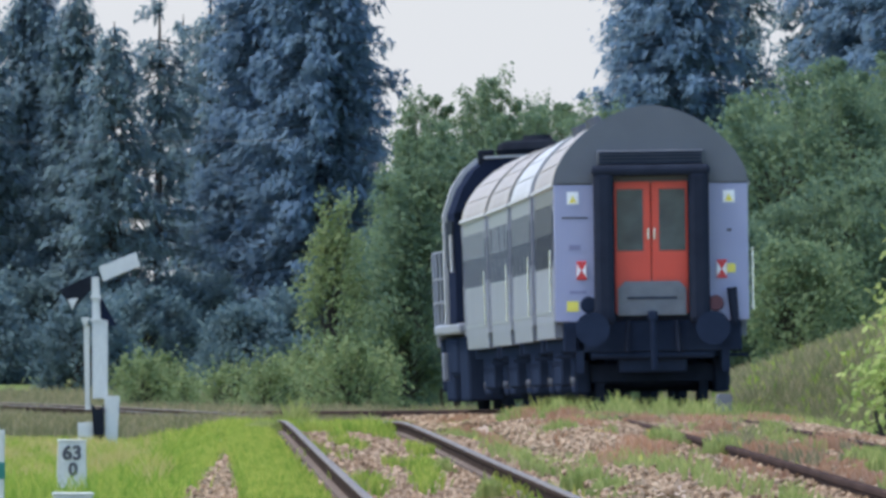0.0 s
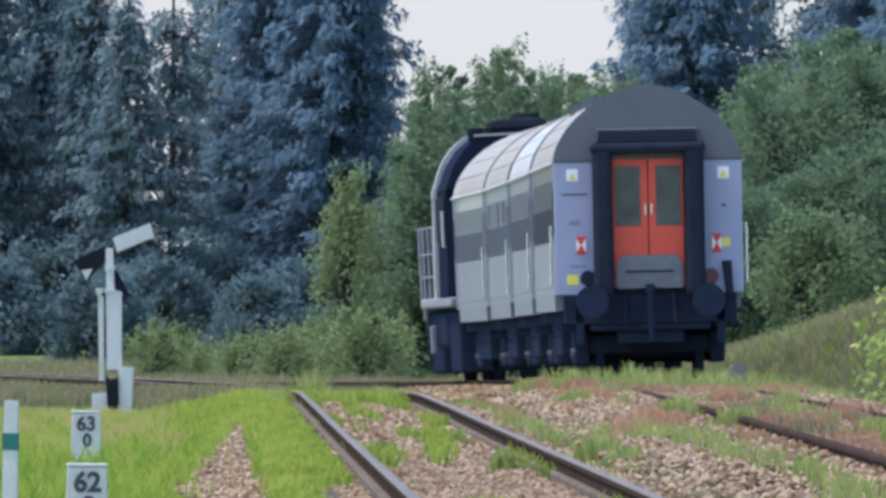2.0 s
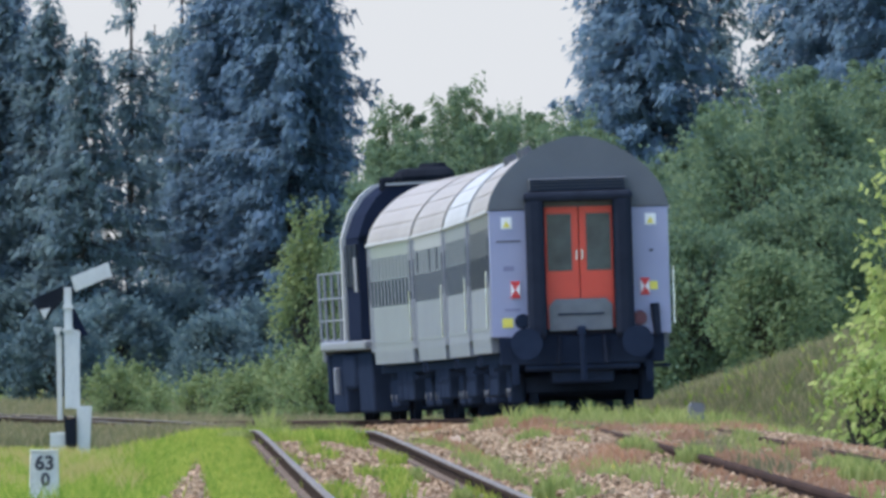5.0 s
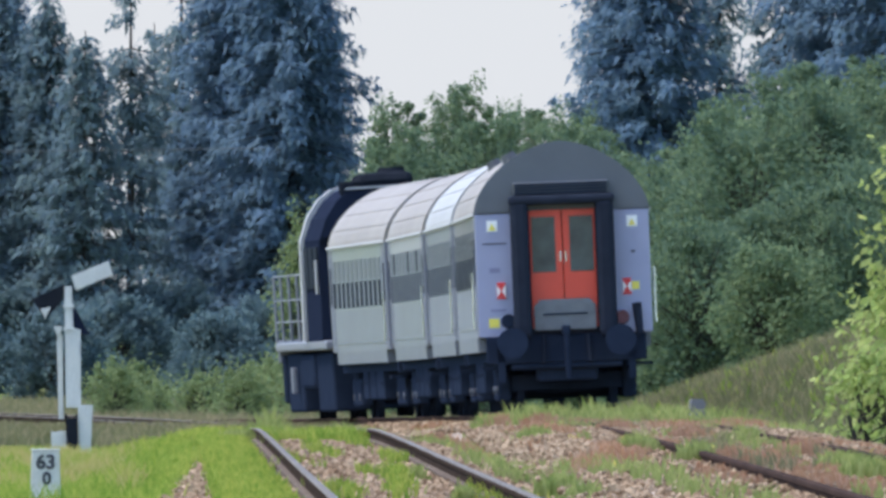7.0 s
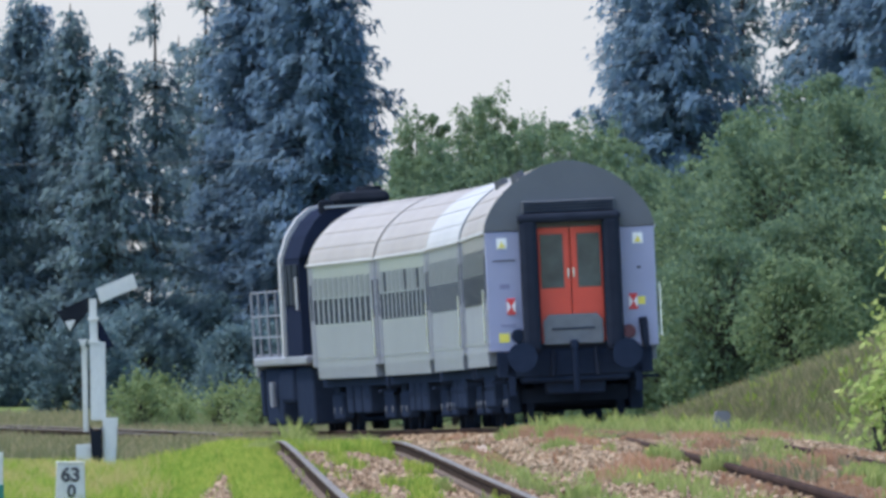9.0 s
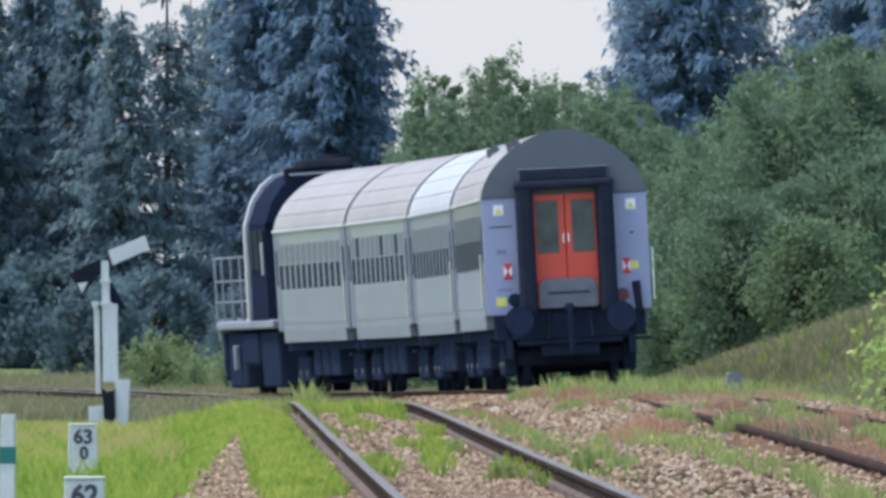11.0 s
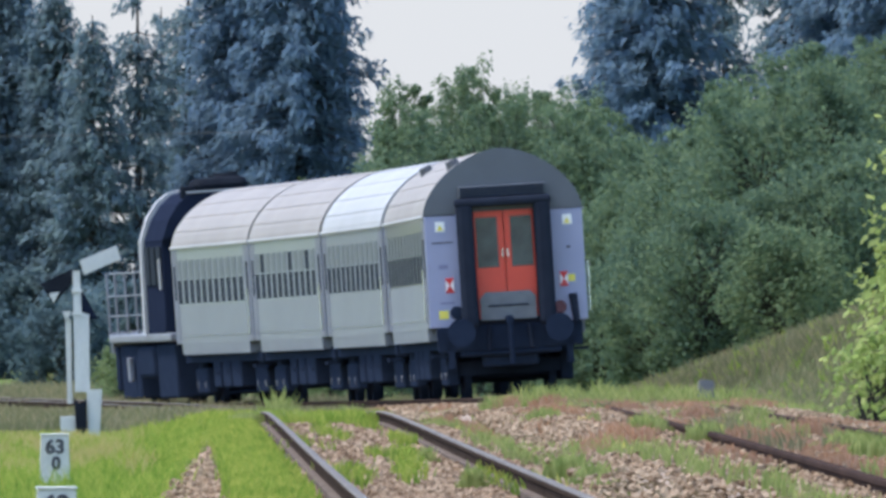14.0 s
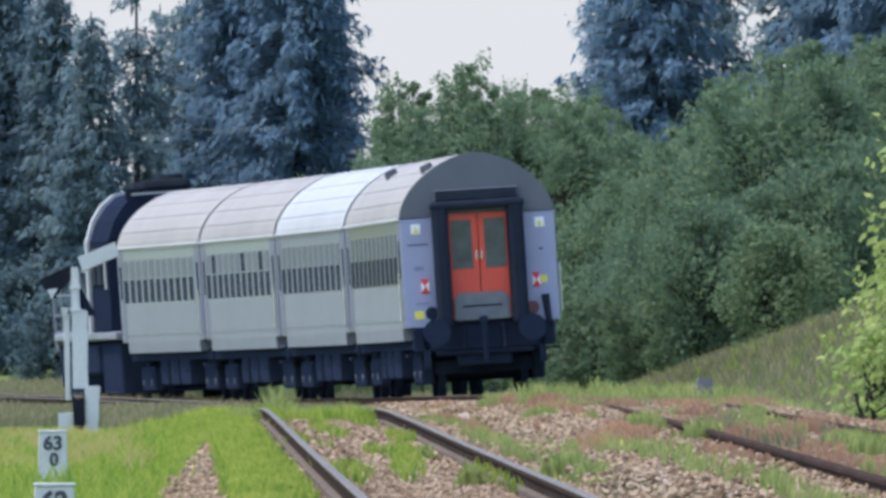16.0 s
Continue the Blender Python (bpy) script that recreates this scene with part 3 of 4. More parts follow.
stones("track_gravel", MAIN_X, MAIN_Z, -1.15, 2.7, 162, 300, 52, 0.03, "pinkish beige crushed stones between and beside the rails",
       lambda r, y: abs(abs(r) - 0.755) > 0.1 and (r > -1.05 or patch(r, y, 0.5, 12, 3) > -0.1), dz=-0.205)
stones("track_gravel", MAIN_X, MAIN_Z, -1.0, 2.7, 300, 520, 20, 0.044, "pinkish beige crushed stones between and beside the rails",
       lambda r, y: abs(abs(r) - 0.755) > 0.09 and (r > -0.7 or patch(r, y, 0.5, 12, 3) > 0.2))
stones("side_gravel", SIDE_X, lambda y: SIDE_Z(y) + 0.09 + 0.06 * smooth(340, 440, y) * smooth(570, 500, y), -2.4, 2.4, 168, 540, 16, 0.036, "weathered stones of the overgrown siding",
       lambda r, y: True)
stones("curve_gravel", SIDE_X, lambda y: SIDE_Z(y) + 0.05, -3.5, 2.4, 540, 650, 9, 0.06, "weathered stones where the siding starts to bend")
stones("path_gravel", MAIN_X, lambda y: -0.02, -2.25, -1.5, 162, 400, 26, 0.036, "pale stones strewn along the trackside path",
       lambda r, y: r > -2.2 + 0.5 * smooth(250, 400, y) + 0.18 * patch(0, y, 1, 14, 5) and r < -1.5 + 0.3 * patch(0, y, 1, 9, 9), dz=-0.175)


def blades(name, mat, n, spot, height, width, label, lean=0.5, seed=1, category="grass"):
    """Grass or weeds: bent two-piece blades in small tufts; spot(rng) gives a place or None."""
    rng = np.random.default_rng(seed)
    vs, fs = [], []
    for _ in range(n):
        q = spot(rng)
        if q is None:
            continue
        x, y, z = q[:3]
        k = q[3] if len(q) > 3 else 1.0
        for _b in range(5):
            h = height * k * rng.uniform(0.45, 1.15)
            w = width * rng.uniform(0.6, 1.3)
            a = rng.uniform(0, 6.28)
            dx, dy = math.cos(a) * lean * h, math.sin(a) * lean * h
            bx, by = x + rng.normal(0, height * 0.35), y + rng.normal(0, height * 0.5)
            i = len(vs)
            vs += [(bx - w, by, z - 0.03), (bx + w, by, z - 0.03), (bx + dx * 0.4 + w * 0.7, by + dy * 0.4, z + h * 0.62),
                   (bx + dx * 0.4 - w * 0.7, by + dy * 0.4, z + h * 0.62), (bx + dx, by + dy, z + h)]
            fs += [(i, i + 1, i + 2, i + 3), (i + 3, i + 2, i + 4)]
    ob = mesh_ob(name, vs, fs, mat)
    tagged(ob, label, category, kind="stuff")
    return ob


def verge(lo, hi, y0, y1, path=MAIN_X, keep=lambda r, y: True):
    def spot(rng):
        y = y0 + (y1 - y0) * rng.random()
        r = rng.uniform(lo, hi)
        if not keep(r, y):
            return None
        x = path(y) + r
        return x, y, surf_z(x, y), 1.0
    return spot


def clear_siding(r, y):
    """Off the bed of the siding, where its rails lie bare."""
    return y > 440 or not -1.3 < MAIN_X(y) + r - SIDE_X(y) < 2.2


def off_path(r, y):
    return not (-2.2 + 0.55 * smooth(250, 400, y) < r < -1.55)


blades("verge_grass", M["grass"], 24000, verge(-5.2, -0.95, 165, 520, keep=lambda r, y: off_path(r, y) and not (r > -1.5 and y < 270 and patch(r, y, 0.6, 14, 2) < 0.05)),
       0.10, 0.008, "bright yellow-green grass along the track", seed=2)
blades("tall_grass", M["grass"], 8000, verge(-5.5, -2.1, 200, 520, keep=lambda r, y: patch(r, y, 0.8, 18, 4) > 0.05), 0.26, 0.008, "taller tufts of fresh green grass", seed=3)
blades("seed_grass", M["yellowgrass"], 7000, verge(-5.5, -2.3, 348, 510, keep=lambda r, y: patch(r, y, 0.5, 16, 14) > 0.12), 0.26, 0.008, "yellowish seeding grass stalks", seed=4)
blades("track_weeds", M["grass"], 2600, verge(-0.7, 0.75, 170, 520, keep=lambda r, y: patch(r, y, 0.3, 40, 5) > 0.15 + 0.25 * smooth(360, 260, y)), 0.12, 0.008, "small green weeds between the rails", seed=5)
blades("shoulder_weeds", M["olivegrass"], 6000, verge(1.25, 7.0, 190, 580, keep=lambda r, y: clear_siding(r, y) and patch(r, y, 0.6, 45, 6) > 0.2), 0.13, 0.009, "green weeds in patches on the stones", seed=6)
blades("red_weeds", M["weed"], 6000, verge(1.6, 7.5, 300, 590, keep=lambda r, y: clear_siding(r, y) and patch(r, y, 0.8, 40, 8) > 0.16), 0.13, 0.014, "reddish dry weeds on the stones", seed=7)
blades("siding_green", M["olivegrass"], 700, verge(-1.2, 1.4, 230, 420, SIDE_X, keep=lambda r, y: abs(r) < 0.55 and patch(r, y, 0.5, 30, 51) > 0.1), 0.14, 0.009, "green weeds along the old rails", seed=19)
blades("siding_red", M["weed"], 2200, verge(-1.4, 1.6, 250, 440, SIDE_X, keep=lambda r, y: abs(abs(r) - 0.755) > 0.12 and patch(r, y, 0.6, 25, 61) > 0.0), 0.055, 0.012, "low reddish weeds between the old rails", seed=27)
blades("siding_weeds", M["drygrass"], 1300, verge(-1.6, 1.8, 300, 560, SIDE_X, keep=lambda r, y: (y > 430 or abs(r) < 0.5) and patch(r, y, 0.7, 30, 31) > 0.15), 0.15, 0.009, "pale weeds covering the old rails", seed=17)
blades("curve_weeds", M["grass"], 2600, verge(-3.4, 0.9, 462, 530, keep=lambda r, y: patch(r, y, 0.9, 12, 41) > -0.12), 0.2, 0.01, "green grass hiding the rails at the curve", seed=18)
blades("rail_weeds", M["olivegrass"], 700, verge(-1.8, 3.5, 470, 545, SIDE_X, keep=lambda r, y: patch(r, y, 0.7, 12, 21) > 0.12), 0.3, 0.012, "taller weeds growing in front of the curve", seed=8)
blades("far_grass", M["drygrass"], 10000, lambda rng: (lambda x, y: (x, y, ground_z(x, y), 0.62 + 0.38 * smooth(690, 740, y)))(rng.uniform(-17, -2), rng.uniform(560, 920)), 0.42, 0.02,
       "tan meadow grass before the woods", seed=9)


def bank_spot(rng):
    y = rng.uniform(560, 820)
    x = SIDE_X(y) + rng.uniform(2.6, 16)
    return (x, y, ground_z(x, y), 1.0) if x < 14 else None


blades("bank_grass", M["drygrass"], 11000, bank_spot, 0.32, 0.016, "olive and tan grass on the railway bank", seed=10)
blades("bank_green", M["grass"], 1500, bank_spot, 0.3, 0.018, "green grass among the dry stalks of the bank", seed=11)


blades("yellow_flowers", M["yellow"], 22, verge(-1.0, 5.5, 280, 520), 0.1, 0.006, "small yellow flowers among the stones", seed=23, category="flowers")


def clump(x, y, wide, high, seed, mat, label):
    rng = np.random.default_rng(seed)
    vs, fs = [], []
    for _ in range(170):
        bx, by = rng.normal(0, wide * 0.42), rng.normal(0, wide * 0.8)
        h = high * rng.uniform(0.4, 1.1) * max(0.35, 1 - (bx / wide) ** 2)
        w, a = rng.uniform(0.006, 0.014), rng.uniform(0, 6.28)
        dx, dy = math.cos(a) * 0.4 * h, math.sin(a) * 0.4 * h
        i = len(vs)
        vs += [(bx - w, by, -0.05), (bx + w, by, -0.05), (bx + dx * 0.4 + w, by + dy * 0.4, h * 0.6), (bx + dx * 0.4 - w, by + dy * 0.4, h * 0.6), (bx + dx, by + dy, h)]
        fs += [(i, i + 1, i + 2, i + 3), (i + 3, i + 2, i + 4)]
    ob = mesh_ob("weed_clump", vs, fs, mat)
    tagged(ob, label, "weeds", kind="stuff")
    ob.matrix_basis = pose(x, y, surf_z(x, y))


WG, WR = "leafy green weed clump growing out of the ballast", "reddish dry dock weed standing in the stones"
for k, (px, y, w, h) in enumerate([(190, 300, 0.32, 0.3), (235, 290, 0.25, 0.24), (690, 312, 0.35, 0.2), (735, 292, 0.3, 0.26), (430, 330, 0.3, 0.25), (330, 360, 0.3, 0.25), (250, 505, 0.3, 0.5),
                                   (330, 500, 0.3, 0.42), (140, 480, 0.3, 0.42), (60, 500, 0.3, 0.4), (-190, 505, 0.35, 0.42), (400, 480, 0.35, 0.4), (520, 400, 0.3, 0.24), (-60, 330, 0.12, 0.2), (20, 285, 0.12, 0.2), (150, 420, 0.3, 0.25), (-322, 520, 0.4, 0.75), (-300, 480, 0.4, 0.3), (-380, 460, 0.4, 0.24)]):
    clump(px / FOCAL * y, y, w, h * 0.8, 60 + k, M["olivegrass"], WG)
for k, (px, y, w, h) in enumerate([(560, 318, 0.35, 0.16), (500, 330, 0.3, 0.14), (160, 470, 0.45, 0.22), (290, 440, 0.45, 0.18), (620, 345, 0.4, 0.17), (-20, 510, 0.4, 0.25), (420, 400, 0.4, 0.18), (90, 500, 0.5, 0.25)]):
    clump(px / FOCAL * y, y, w, h, 90 + k, M["weed"], WR)


def wire():
    th = thing("overhead_wire", "thin grey overhead wire strung before the wood", "wire")
    bm = bmesh.new()
    rings = [[bm.verts.new((-32 + 3 * i, 930 + 0.009 * math.cos(a), 6.15 - 0.14 * math.sin(math.pi * i / 9) + 0.009 * math.sin(a))) for a in (0, 1.26, 2.51, 3.77, 5.03)] for i in range(10)]
    for p, q in zip(rings, rings[1:]):
        for k in range(5):
            bm.faces.new((p[k], p[(k + 1) % 5], q[(k + 1) % 5], q[k]))
    part("strand", bm, M["polegrey"], th)
    part("pole", rod((-32, 930, ground_z(-32, 930) - 0.3), (-32, 930, 6.6), 0.14, 0.1, 12), M["bark"], th)


wire()


def loose_stones():
    """The nearest ballast stones, each an object of its own."""
    rng = np.random.default_rng(5)
    meshes = []
    for k in range(5):
        bm = bmesh.new()
        bmesh.ops.create_icosphere(bm, subdivisions=1, radius=0.036)
        for v in bm.verts:
            v.co *= rng.uniform(0.75, 1.2)
            v.co.z *= 0.8
        me = bpy.data.meshes.new("ballast_stone")
        bm.to_mesh(me)
        bm.free()
        me.materials.append(M["stone"])
        meshes.append(me)
    bed = bpy.data.objects["main_ballast"]
    for k in range(280):
        y, r = rng.uniform(168, 235), rng.uniform(-0.62, 1.9)
        if abs(abs(r) - 0.755) < 0.1:
            continue
        ob = new("ballast_stone", meshes[k % 5])
        ob.parent = bed
        ob.location = (MAIN_X(y) + r, y, MAIN_Z(y) + shoulder(abs(r), 1.5, -0.2) + 0.02)
        ob.rotation_euler = rng.uniform(0, 6.28, 3)


# ---- trees ----
def tree_mesh(name, vs, fs, mat, parent):
    return mesh_ob(name, vs, fs, mat, parent)


def limb_mesh(limbs, sides=5):
    """Tapered limbs as one mesh: (from, to, radius, radius)."""
    vs, fs = [], []
    for p, q, r0, r1 in limbs:
        p, q = Vector(p), Vector(q)
        d = (q - p).normalized()
        u = d.orthogonal().normalized()
        w = d.cross(u)
        i = len(vs)
        for c, r in ((p, r0), (q, r1)):
            vs += [tuple(c + (u * math.cos(6.283 * k / sides) + w * math.sin(6.283 * k / sides)) * r) for k in range(sides)]
        fs += [(i + k, i + (k + 1) % sides, i + sides + (k + 1) % sides, i + sides + k) for k in range(sides)]
    return vs, fs


def spruce(h, R, dens, seed, power=0.75, needles="needles"):
    """A spruce: whorls of drooping limbs hung with sprays of needles."""
    rng = np.random.default_rng(seed)
    th = thing("spruce_tree", "tall dark spruce with drooping branches, distance haze in its blue" if needles == "needles" else "tall thin spruce with gaps between its branches, haze in its grey-green", "tree", "spruces of the wood")
    limbs = [((0, 0, -0.4), (0, 0, h * 0.5), 0.22, 0.14), ((0, 0, h * 0.5), (0, 0, h), 0.14, 0.02)]
    vs, fs = [], []
    z = 0.6
    while z < h * 0.985:
        reach = R * (1 - z / h) ** power + 0.12
        reach *= rng.uniform(0.72, 1.12)
        n = int(rng.integers(5, 8))
        a0 = rng.uniform(0, 6.28)
        for k in range(n):
            if rng.random() > dens:
                continue
            a = a0 + 6.283 * k / n + rng.normal(0, 0.2)
            L = reach * rng.uniform(0.6, 1.1)
            c, s = math.cos(a), math.sin(a)
            droop = rng.uniform(0.12, 0.42)
            tip = (c * L, s * L, z - droop * L + 0.12 * L)
            limbs.append(((0, 0, z), tip, 0.035, 0.008))
            m = int(14 + L * 42)
            for _ in range(m):
                u = rng.random() ** 0.7
                px, py, pz = tip[0] * u + rng.normal(0, 0.17), tip[1] * u + rng.normal(0, 0.17), z + (tip[2] - z) * u - rng.uniform(-0.2, 0.22)
                sz = rng.uniform(0.12, 0.27)
                b = a + rng.normal(0, 0.9)
                dx, dy = math.cos(b) * sz, math.sin(b) * sz
                wx, wy = -math.sin(b) * sz * 0.22, math.cos(b) * sz * 0.22
                dz = rng.uniform(-1.7, -0.1) * sz
                i = len(vs)
                vs += [(px - wx, py - wy, pz), (px + wx * 1.5, py + wy * 1.5, pz - rng.uniform(0.0, 0.1)), (px + dx, py + dy, pz + dz)]
                fs.append((i, i + 1, i + 2))
        z += rng.uniform(0.16, 0.30)
    v, f = limb_mesh(limbs)
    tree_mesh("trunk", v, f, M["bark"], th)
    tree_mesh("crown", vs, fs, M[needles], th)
    return th


def broadleaf(name, label, h, w, seed, mat, leaf=0.1, clumps=110, per=60, low=0.1, spiky=0.25, group=""):
    """A bush or young tree: forked limbs, and clumps of small leaves on their ends."""
    rng = np.random.default_rng(seed)
    th = thing(name, label, "bush" if h < 4 else "tree", group)
    limbs, vs, fs = [], [], []
    stems = [(rng.normal(0, w * 0.12), rng.normal(0, w * 0.12)) for _ in range(4)]
    for sx, sy in stems:
        limbs.append(((sx * 0.4, sy * 0.4, -0.3), (sx * 1.5, sy * 1.5, h * 0.55), 0.06, 0.035))
    for _ in range(clumps):
        top = rng.random() < spiky * 0.5
        u = low + (1 - low) * rng.random() ** 0.8 if not top else rng.uniform(0.85, 1.14)
        prof = math.sin(min(1.0, min(u, 1.0) * 0.98 + 0.1) * math.pi * 0.9) ** 0.6
        a = rng.uniform(0, 6.28)
        rr = w * prof * rng.uniform(0.35, 1.0)
        c = Vector((math.cos(a) * rr, math.sin(a) * rr, h * u + rng.normal(0, 0.1)))
        sx, sy = stems[int(rng.integers(0, 4))]
        limbs.append(((sx, sy, max(0.1, c.z * 0.55)), tuple(c), 0.02, 0.005))
        rad = rng.uniform(0.3, 0.85) * (0.6 + 0.15 * w) * (0.45 if top else 1.0)
        tall = 1.0 + (spiky * 4 if rng.random() < spiky else 0.0)
        cnt = int(per * rng.uniform(0.5, 1.3))
        off = rng.normal(0, 1, (cnt, 3))
        off /= (np.linalg.norm(off, axis=1)[:, None] + 1e-6)
        off *= (rng.random((cnt, 1)) ** 0.45) * rad
        off[:, 2] *= tall * 0.85
        nrm = rng.normal(0, 1, (cnt, 3)) + off / rad * 0.8 + (0, 0, 0.4)
        for o, d in zip(off, nrm):
            d = Vector(d).normalized()
            e = d.orthogonal().normalized() * leaf * rng.uniform(0.6, 1.2)
            g = d.cross(e) * 0.55
            p = c + Vector(o)
            i = len(vs)
            vs += [tuple(p - e), tuple(p + g), tuple(p + e), tuple(p - g)]
            fs.append((i, i + 1, i + 2, i + 3))
    v, f = limb_mesh(limbs, 4)
    tree_mesh("trunk", v, f, M["bark"], th)
    tree_mesh("crown", vs, fs, mat, th)
    return th


def spread(proto, spots):
    """Places a thing and its copies: x, y, z, turn, scale."""
    first = True
    for x, y, z, r, s in spots:
        m = pose(x, y, z, 0, 0, r)
        if first:
            proto.matrix_basis = m
            proto.scale = (s, s, s)
            first = False
        else:
            c = copy_thing(proto, m)
            c.scale = (s, s, s)


def at(px, y, sink=0.1):
    x = px / FOCAL * y
    return x, y, ground_z(x, y) - sink


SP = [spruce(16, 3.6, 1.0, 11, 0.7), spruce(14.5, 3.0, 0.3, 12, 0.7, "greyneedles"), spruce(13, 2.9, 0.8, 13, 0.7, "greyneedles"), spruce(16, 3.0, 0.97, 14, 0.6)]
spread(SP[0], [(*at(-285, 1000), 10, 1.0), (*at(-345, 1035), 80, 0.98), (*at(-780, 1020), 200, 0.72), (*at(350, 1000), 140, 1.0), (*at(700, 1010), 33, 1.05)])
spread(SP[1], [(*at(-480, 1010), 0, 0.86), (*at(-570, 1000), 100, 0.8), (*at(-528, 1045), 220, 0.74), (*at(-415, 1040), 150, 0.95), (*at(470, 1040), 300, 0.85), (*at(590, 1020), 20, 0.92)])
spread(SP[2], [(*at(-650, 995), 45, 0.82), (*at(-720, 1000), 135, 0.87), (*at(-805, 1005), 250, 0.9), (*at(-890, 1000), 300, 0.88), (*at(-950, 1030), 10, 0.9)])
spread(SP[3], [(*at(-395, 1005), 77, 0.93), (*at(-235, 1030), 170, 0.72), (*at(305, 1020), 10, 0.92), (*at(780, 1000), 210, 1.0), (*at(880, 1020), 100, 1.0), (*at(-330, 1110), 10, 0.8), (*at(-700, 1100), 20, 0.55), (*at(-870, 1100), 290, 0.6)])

LB = "leafy green young birch in the thicket beyond the curve"
BR = [broadleaf("birch_tree", LB, 7.4, 1.5, 21, M["leaves"], 0.068, 165, 75, 0.06, 0.3, "birches beyond the curve"),
      broadleaf("birch_tree", LB, 6.4, 1.8, 22, M["leaves"], 0.068, 185, 75, 0.05, 0.2, "birches beyond the curve")]
spread(BR[0], [(*at(-100, 850), 0, 0.93), (*at(25, 850), 90, 0.98), (*at(80, 860), 200, 0.91), (*at(170, 850), 150, 0.91), (*at(120, 880), 20, 0.93), (*at(-10, 870), 320, 0.93), (*at(235, 860), 60, 0.87), (*at(-112, 875), 160, 0.84)])
spread(BR[1], [(*at(-118, 840), 10, 0.92), (*at(-50, 845), 110, 0.98), (*at(60, 840), 210, 1.0), (*at(140, 840), 310, 0.98), (*at(210, 835), 40, 0.95), (*at(290, 840), 95, 0.9), (*at(-85, 860), 250, 0.95)])
WB = "dense round green willow thicket on the bank"
WL = [broadleaf("willow_bush", WB, 5.0, 2.3, 31, M["leaves"], 0.075, 230, 74, 0.04, 0.1, "bushes on the bank"),
      broadleaf("willow_bush", WB, 3.6, 2.0, 32, M["leaves"], 0.075, 185, 74, 0.03, 0.1, "bushes on the bank")]
spread(WL[0], [(*at(300, 780), 0, 0.85), (*at(420, 775), 70, 0.92), (*at(530, 770), 140, 1.02), (*at(640, 775), 210, 1.05), (*at(760, 780), 280, 1.0), (*at(860, 780), 330, 1.0), (*at(480, 800), 30, 1.1), (*at(590, 805), 190, 1.15), (*at(370, 810), 100, 1.0), (*at(700, 805), 100, 1.1)])
spread(WL[1], [(*at(270, 750), 20, 0.8), (*at(350, 745), 120, 0.85), (*at(440, 740), 220, 0.9), (*at(540, 745), 320, 0.85), (*at(640, 745), 60, 0.9), (*at(740, 750), 160, 0.9), (*at(840, 755), 260, 0.9), (*at(230, 780), 260, 0.9), (*at(180, 790), 10, 0.9)])
LM = broadleaf("willow_bush", "light green willow bush beside the curve", 4.6, 1.2, 33, M["leaves"], 0.07, 140, 80, 0.04, 0.25)
spread(LM, [(*at(-128, 805), 100, 1.05)])
SA = broadleaf("willow_sapling", "slender light green willow sapling before the dark wood", 4.4, 0.72, 39, M["midleaf"], 0.06, 80, 60, 0.38, 0.3)
spread(SA, [(*at(-258, 800), 0, 1.0), (*at(-222, 806), 120, 0.8)])
BB = broadleaf("willow_bush", "sunlit yellow-green bush on the grassy bank", 2.1, 1.2, 38, M["bankleaf"], 0.065, 120, 60, 0.03, 0.4)
spread(BB, [(*at(560, 705), 0, 1.0), (*at(625, 712), 90, 0.85)])
SH = broadleaf("shrub", "low yellow-green shrub at the edge of the wood", 1.6, 1.1, 34, M["midleaf"], 0.07, 60, 60, 0.03, 0.35, "shrubs before the wood")
spread(SH, [(*at(-600, 780), 0, 0.75), (*at(-520, 790), 80, 0.55), (*at(-440, 785), 160, 0.7), (*at(-370, 780), 240, 0.75), (*at(-300, 790), 320, 0.85), (*at(-240, 785), 40, 0.95), (*at(-340, 800), 120, 0.8), (*at(-190, 795), 200, 0.9), (*at(-575, 800), 10, 0.8)])
UN = broadleaf("undergrowth_bush", "leafy undergrowth at the foot of the wood, haze in its blue-green", 3.2, 2.2, 35, M["darkleaf"], 0.12, 150, 60, 0.02, 0.15, "undergrowth of the wood")
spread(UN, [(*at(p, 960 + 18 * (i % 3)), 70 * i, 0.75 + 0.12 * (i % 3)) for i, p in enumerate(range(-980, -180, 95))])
NB = broadleaf("leafy_bush", "sunlit light green bush beside the siding", 3.7, 1.3, 36, M["brightleaf"], 0.075, 190, 34, 0.03, 0.35)
spread(NB, [(6.05, 425, -0.45, 0, 1.0)])
NB2 = broadleaf("leafy_bush", "low light green bush beside the siding", 1.1, 0.8, 37, M["brightleaf"], 0.065, 45, 28, 0.03, 0.35)
spread(NB2, [(5.1, 418, -0.35, 0, 1.0)])


# ---- trackside posts and the indicator ----
def text_mesh(name, body, size, mat, parent, x, y, z, label=""):
    cu = bpy.data.curves.new(name, "FONT")
    cu.body, cu.size, cu.extrude, cu.offset, cu.align_x, cu.align_y = body, size, 0.003, 0.0, "CENTER", "CENTER"
    cu.bevel_depth, cu.bevel_resolution = 0.007, 0
    tmp = bpy.data.objects.new(name, cu)
    me = bpy.data.meshes.new_from_object(tmp)
    bpy.data.objects.remove(tmp)
    bpy.data.curves.remove(cu)
    me.transform(pose(x, y, z, 90))
    me.materials.clear()
    me.materials.append(mat)
    ob = new(name, me)
    ob.parent = parent
    if label:
        ob["label"] = label
    return ob


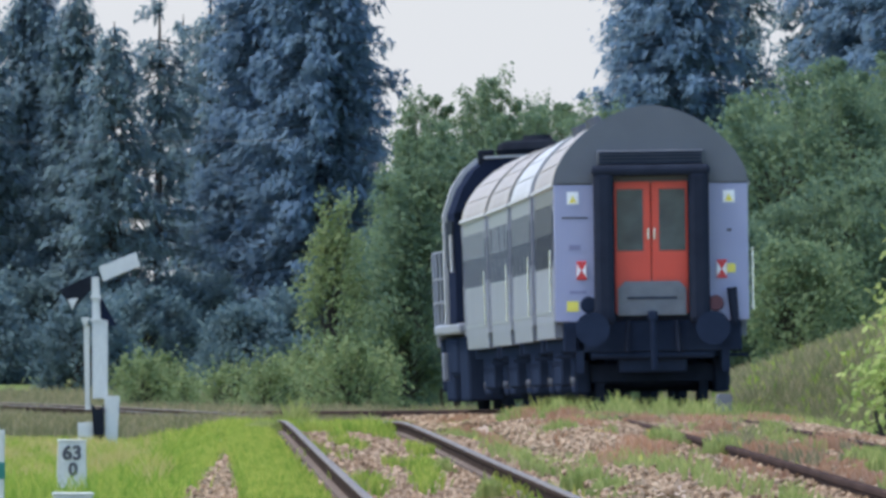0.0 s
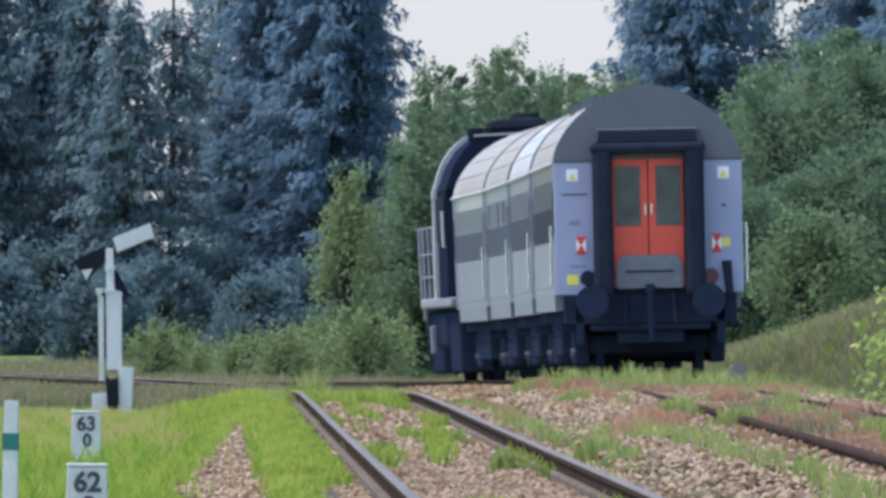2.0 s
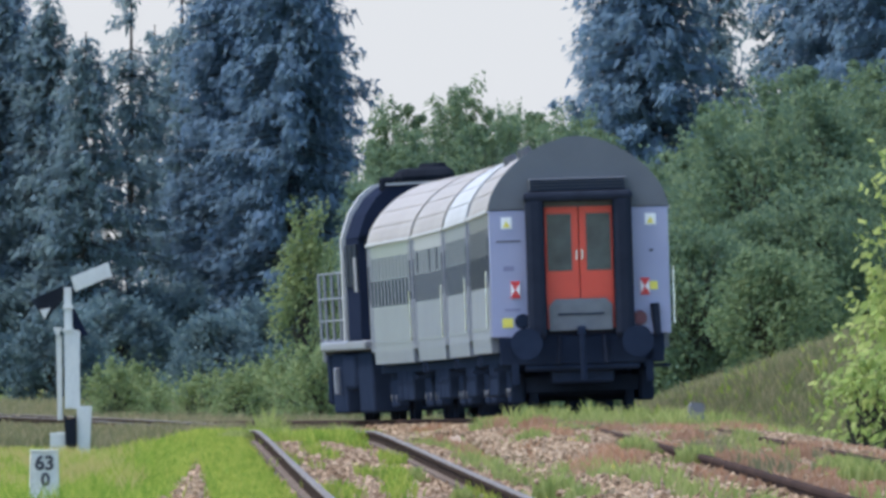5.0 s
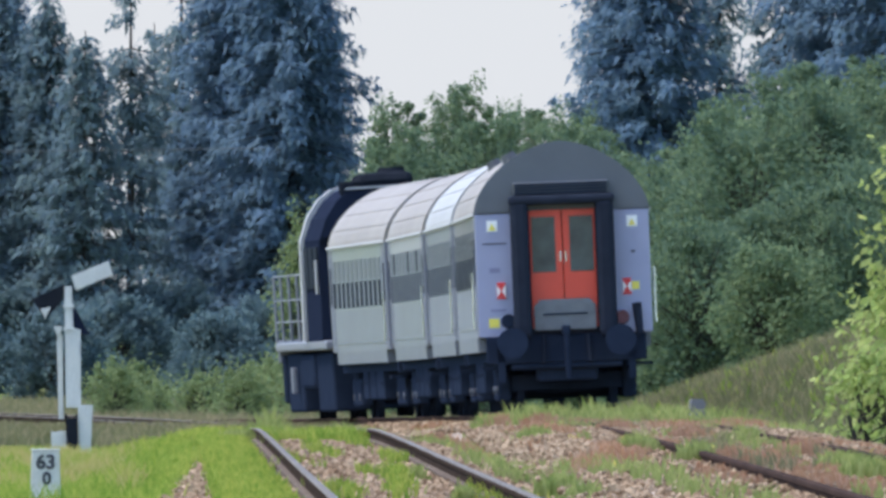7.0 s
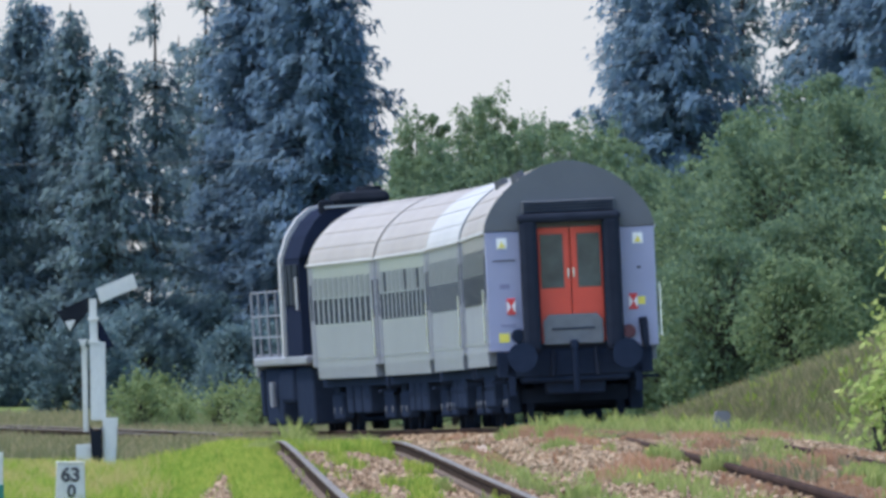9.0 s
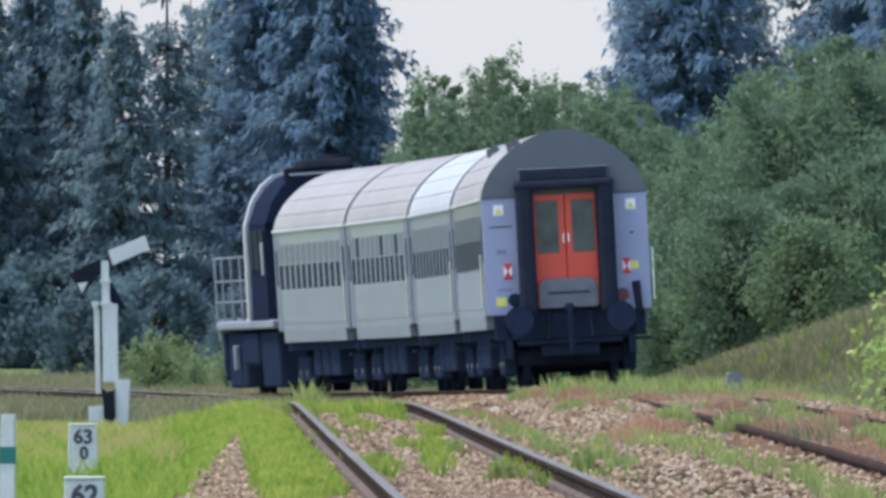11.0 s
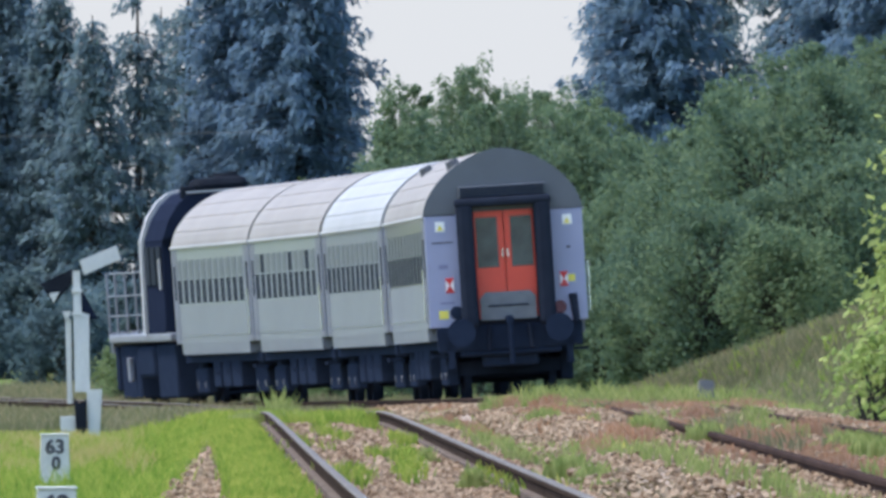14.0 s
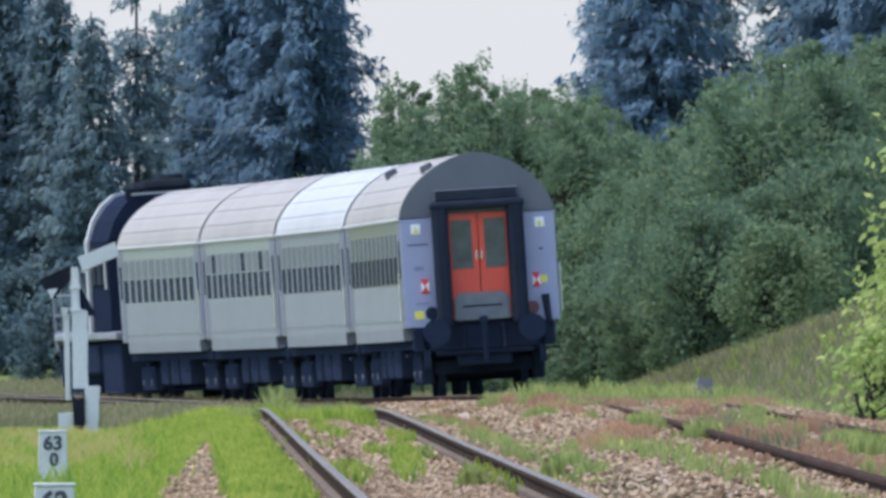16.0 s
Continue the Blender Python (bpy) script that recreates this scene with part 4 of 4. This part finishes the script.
def kilometre_post(x, y, ztop, w, top, low, label):
    th = thing("kilometre_post", label, "marker post", "kilometre posts")
    zb = ground_z(x, y) - 0.2 - ztop
    part("slab", prism([(-w / 2 - 0.02, zb), (w / 2 + 0.02, zb), (w / 2, -0.02), (w / 2 - 0.015, 0), (-w / 2 + 0.015, 0), (-w / 2, -0.02)], 0, 0.16, 0.012), M["concrete"], th)
    part("cap", box(-w / 2 - 0.006, w / 2 + 0.006, -0.01, 0.17, -0.004, 0.018, 0.006), M["concrete"], th)
    text_mesh("numeral", top, 0.19, M["ink"], th, 0.0, -0.003, -0.115)
    text_mesh("numeral", low, 0.17, M["ink"], th, 0.01, -0.003, -0.275)
    th.matrix_basis = pose(x, y, ztop, 0, 0, 2)


kilometre_post(-3.94, 340, 0.07, 0.27, "63", "0", "whitewashed concrete post with black kilometre numerals in grass")
kilometre_post(-2.77, 240, 0.035, 0.27, "62", "9", "worn white concrete post with faded black numerals")

pole = thing("banded_pole", "thin white concrete pole with a green band", "marker post")
part("shaft", prism([(-0.052, -0.9), (0.052, -0.9), (0.046, 0), (-0.046, 0)], -0.05, 0.05, 0.01), M["concrete"], pole)
part("green_band", box(-0.053, 0.053, -0.056, 0.056, -0.31, -0.205), M["green"], pole, "green painted band")
pole.matrix_basis = pose(-3.02, 220, 0.54, 0, 0.5, 0)


marker = thing("marker_stone", "low grey concrete marker stone beside the siding", "marker post")
part("block", prism([(-0.12, -0.4), (0.12, -0.4), (0.11, 0.22), (0.07, 0.26), (-0.07, 0.26), (-0.11, 0.22)], -0.08, 0.08, 0.015), M["polegrey"], marker)
marker.matrix_basis = pose(3.5, 500, 0.04, 0, 1.5, 8)


def indicator():
    th = thing("point_indicator", "white weathered railway indicator with a raised board and black vane", "railway signal")
    Y, s = 460.0, FOCAL / 460.0

    def q(px, py):
        return ((px - 784) / s, EYE_Z + (450 - py) / s)

    def poly(name, pts, y0, y1, mat, label="", bevel=0.012):
        c = [q(*p) for p in pts]
        return part(name, prism(c, Y + y0, Y + y1, bevel), mat, th, label)
    poly("mast", [(98, 365), (111, 365), (112, 440), (127, 442), (128, 580), (101, 580), (99, 440)], -0.06, 0.06, M["mast"])
    poly("board", [(110, 347), (176, 320), (184, 345), (118, 373)], -0.12, -0.08, M["mast"], "white oblong board")
    poly("vane", [(40, 388), (97, 361), (97, 388), (64, 424)], 0.06, 0.10, M["black"], "black triangular vane")
    poly("rear_vane", [(113, 396), (142, 450), (113, 452)], 0.11, 0.15, M["navy"], "dark blue triangular vane")
    poly("vane_tip", [(55, 405), (74, 402), (64, 423)], 0.03, 0.055, M["mast"])
    poly("rear_post", [(84, 450), (95, 450), (97, 600), (88, 600)], 0.1, 0.18, M["mast"])
    poly("cup", [(79, 436), (94, 436), (90, 452), (84, 452)], 0.06, 0.2, M["mast"])
    poly("base_box", [(122, 575), (149, 575), (145, 660), (124, 660)], -0.15, 0.15, M["mast"])
    poly("lever_fork", [(99, 588), (106, 600), (117, 600), (121, 590), (123, 640), (114, 662), (104, 655)], -0.2, -0.12, M["black"], "black lever fork")
    poly("foot_block", [(75, 623), (103, 621), (103, 662), (76, 662)], -0.1, 0.25, M["mast"])
    for z in (400, 440):
        poly("clamp", [(96, z - 3), (115, z - 3), (115, z + 4), (96, z + 4)], -0.08, 0.08, M["mast"])


indicator()


lamp_pole = thing("concrete_pole", "tall grey tapered concrete pole beside the track", "pole")
part("shaft", rod((0, 0, 0.55), (0, 0, 7.5), 0.16, 0.09, 20), M["polegrey"], lamp_pole)
part("footing", rod((0, 0, -0.7), (0, 0, 0.55), 0.18, 0.175, 20), M["polegrey"], lamp_pole)
lamp_pole.matrix_basis = pose(-2.285, 150, 0)


loose_stones()
motions()
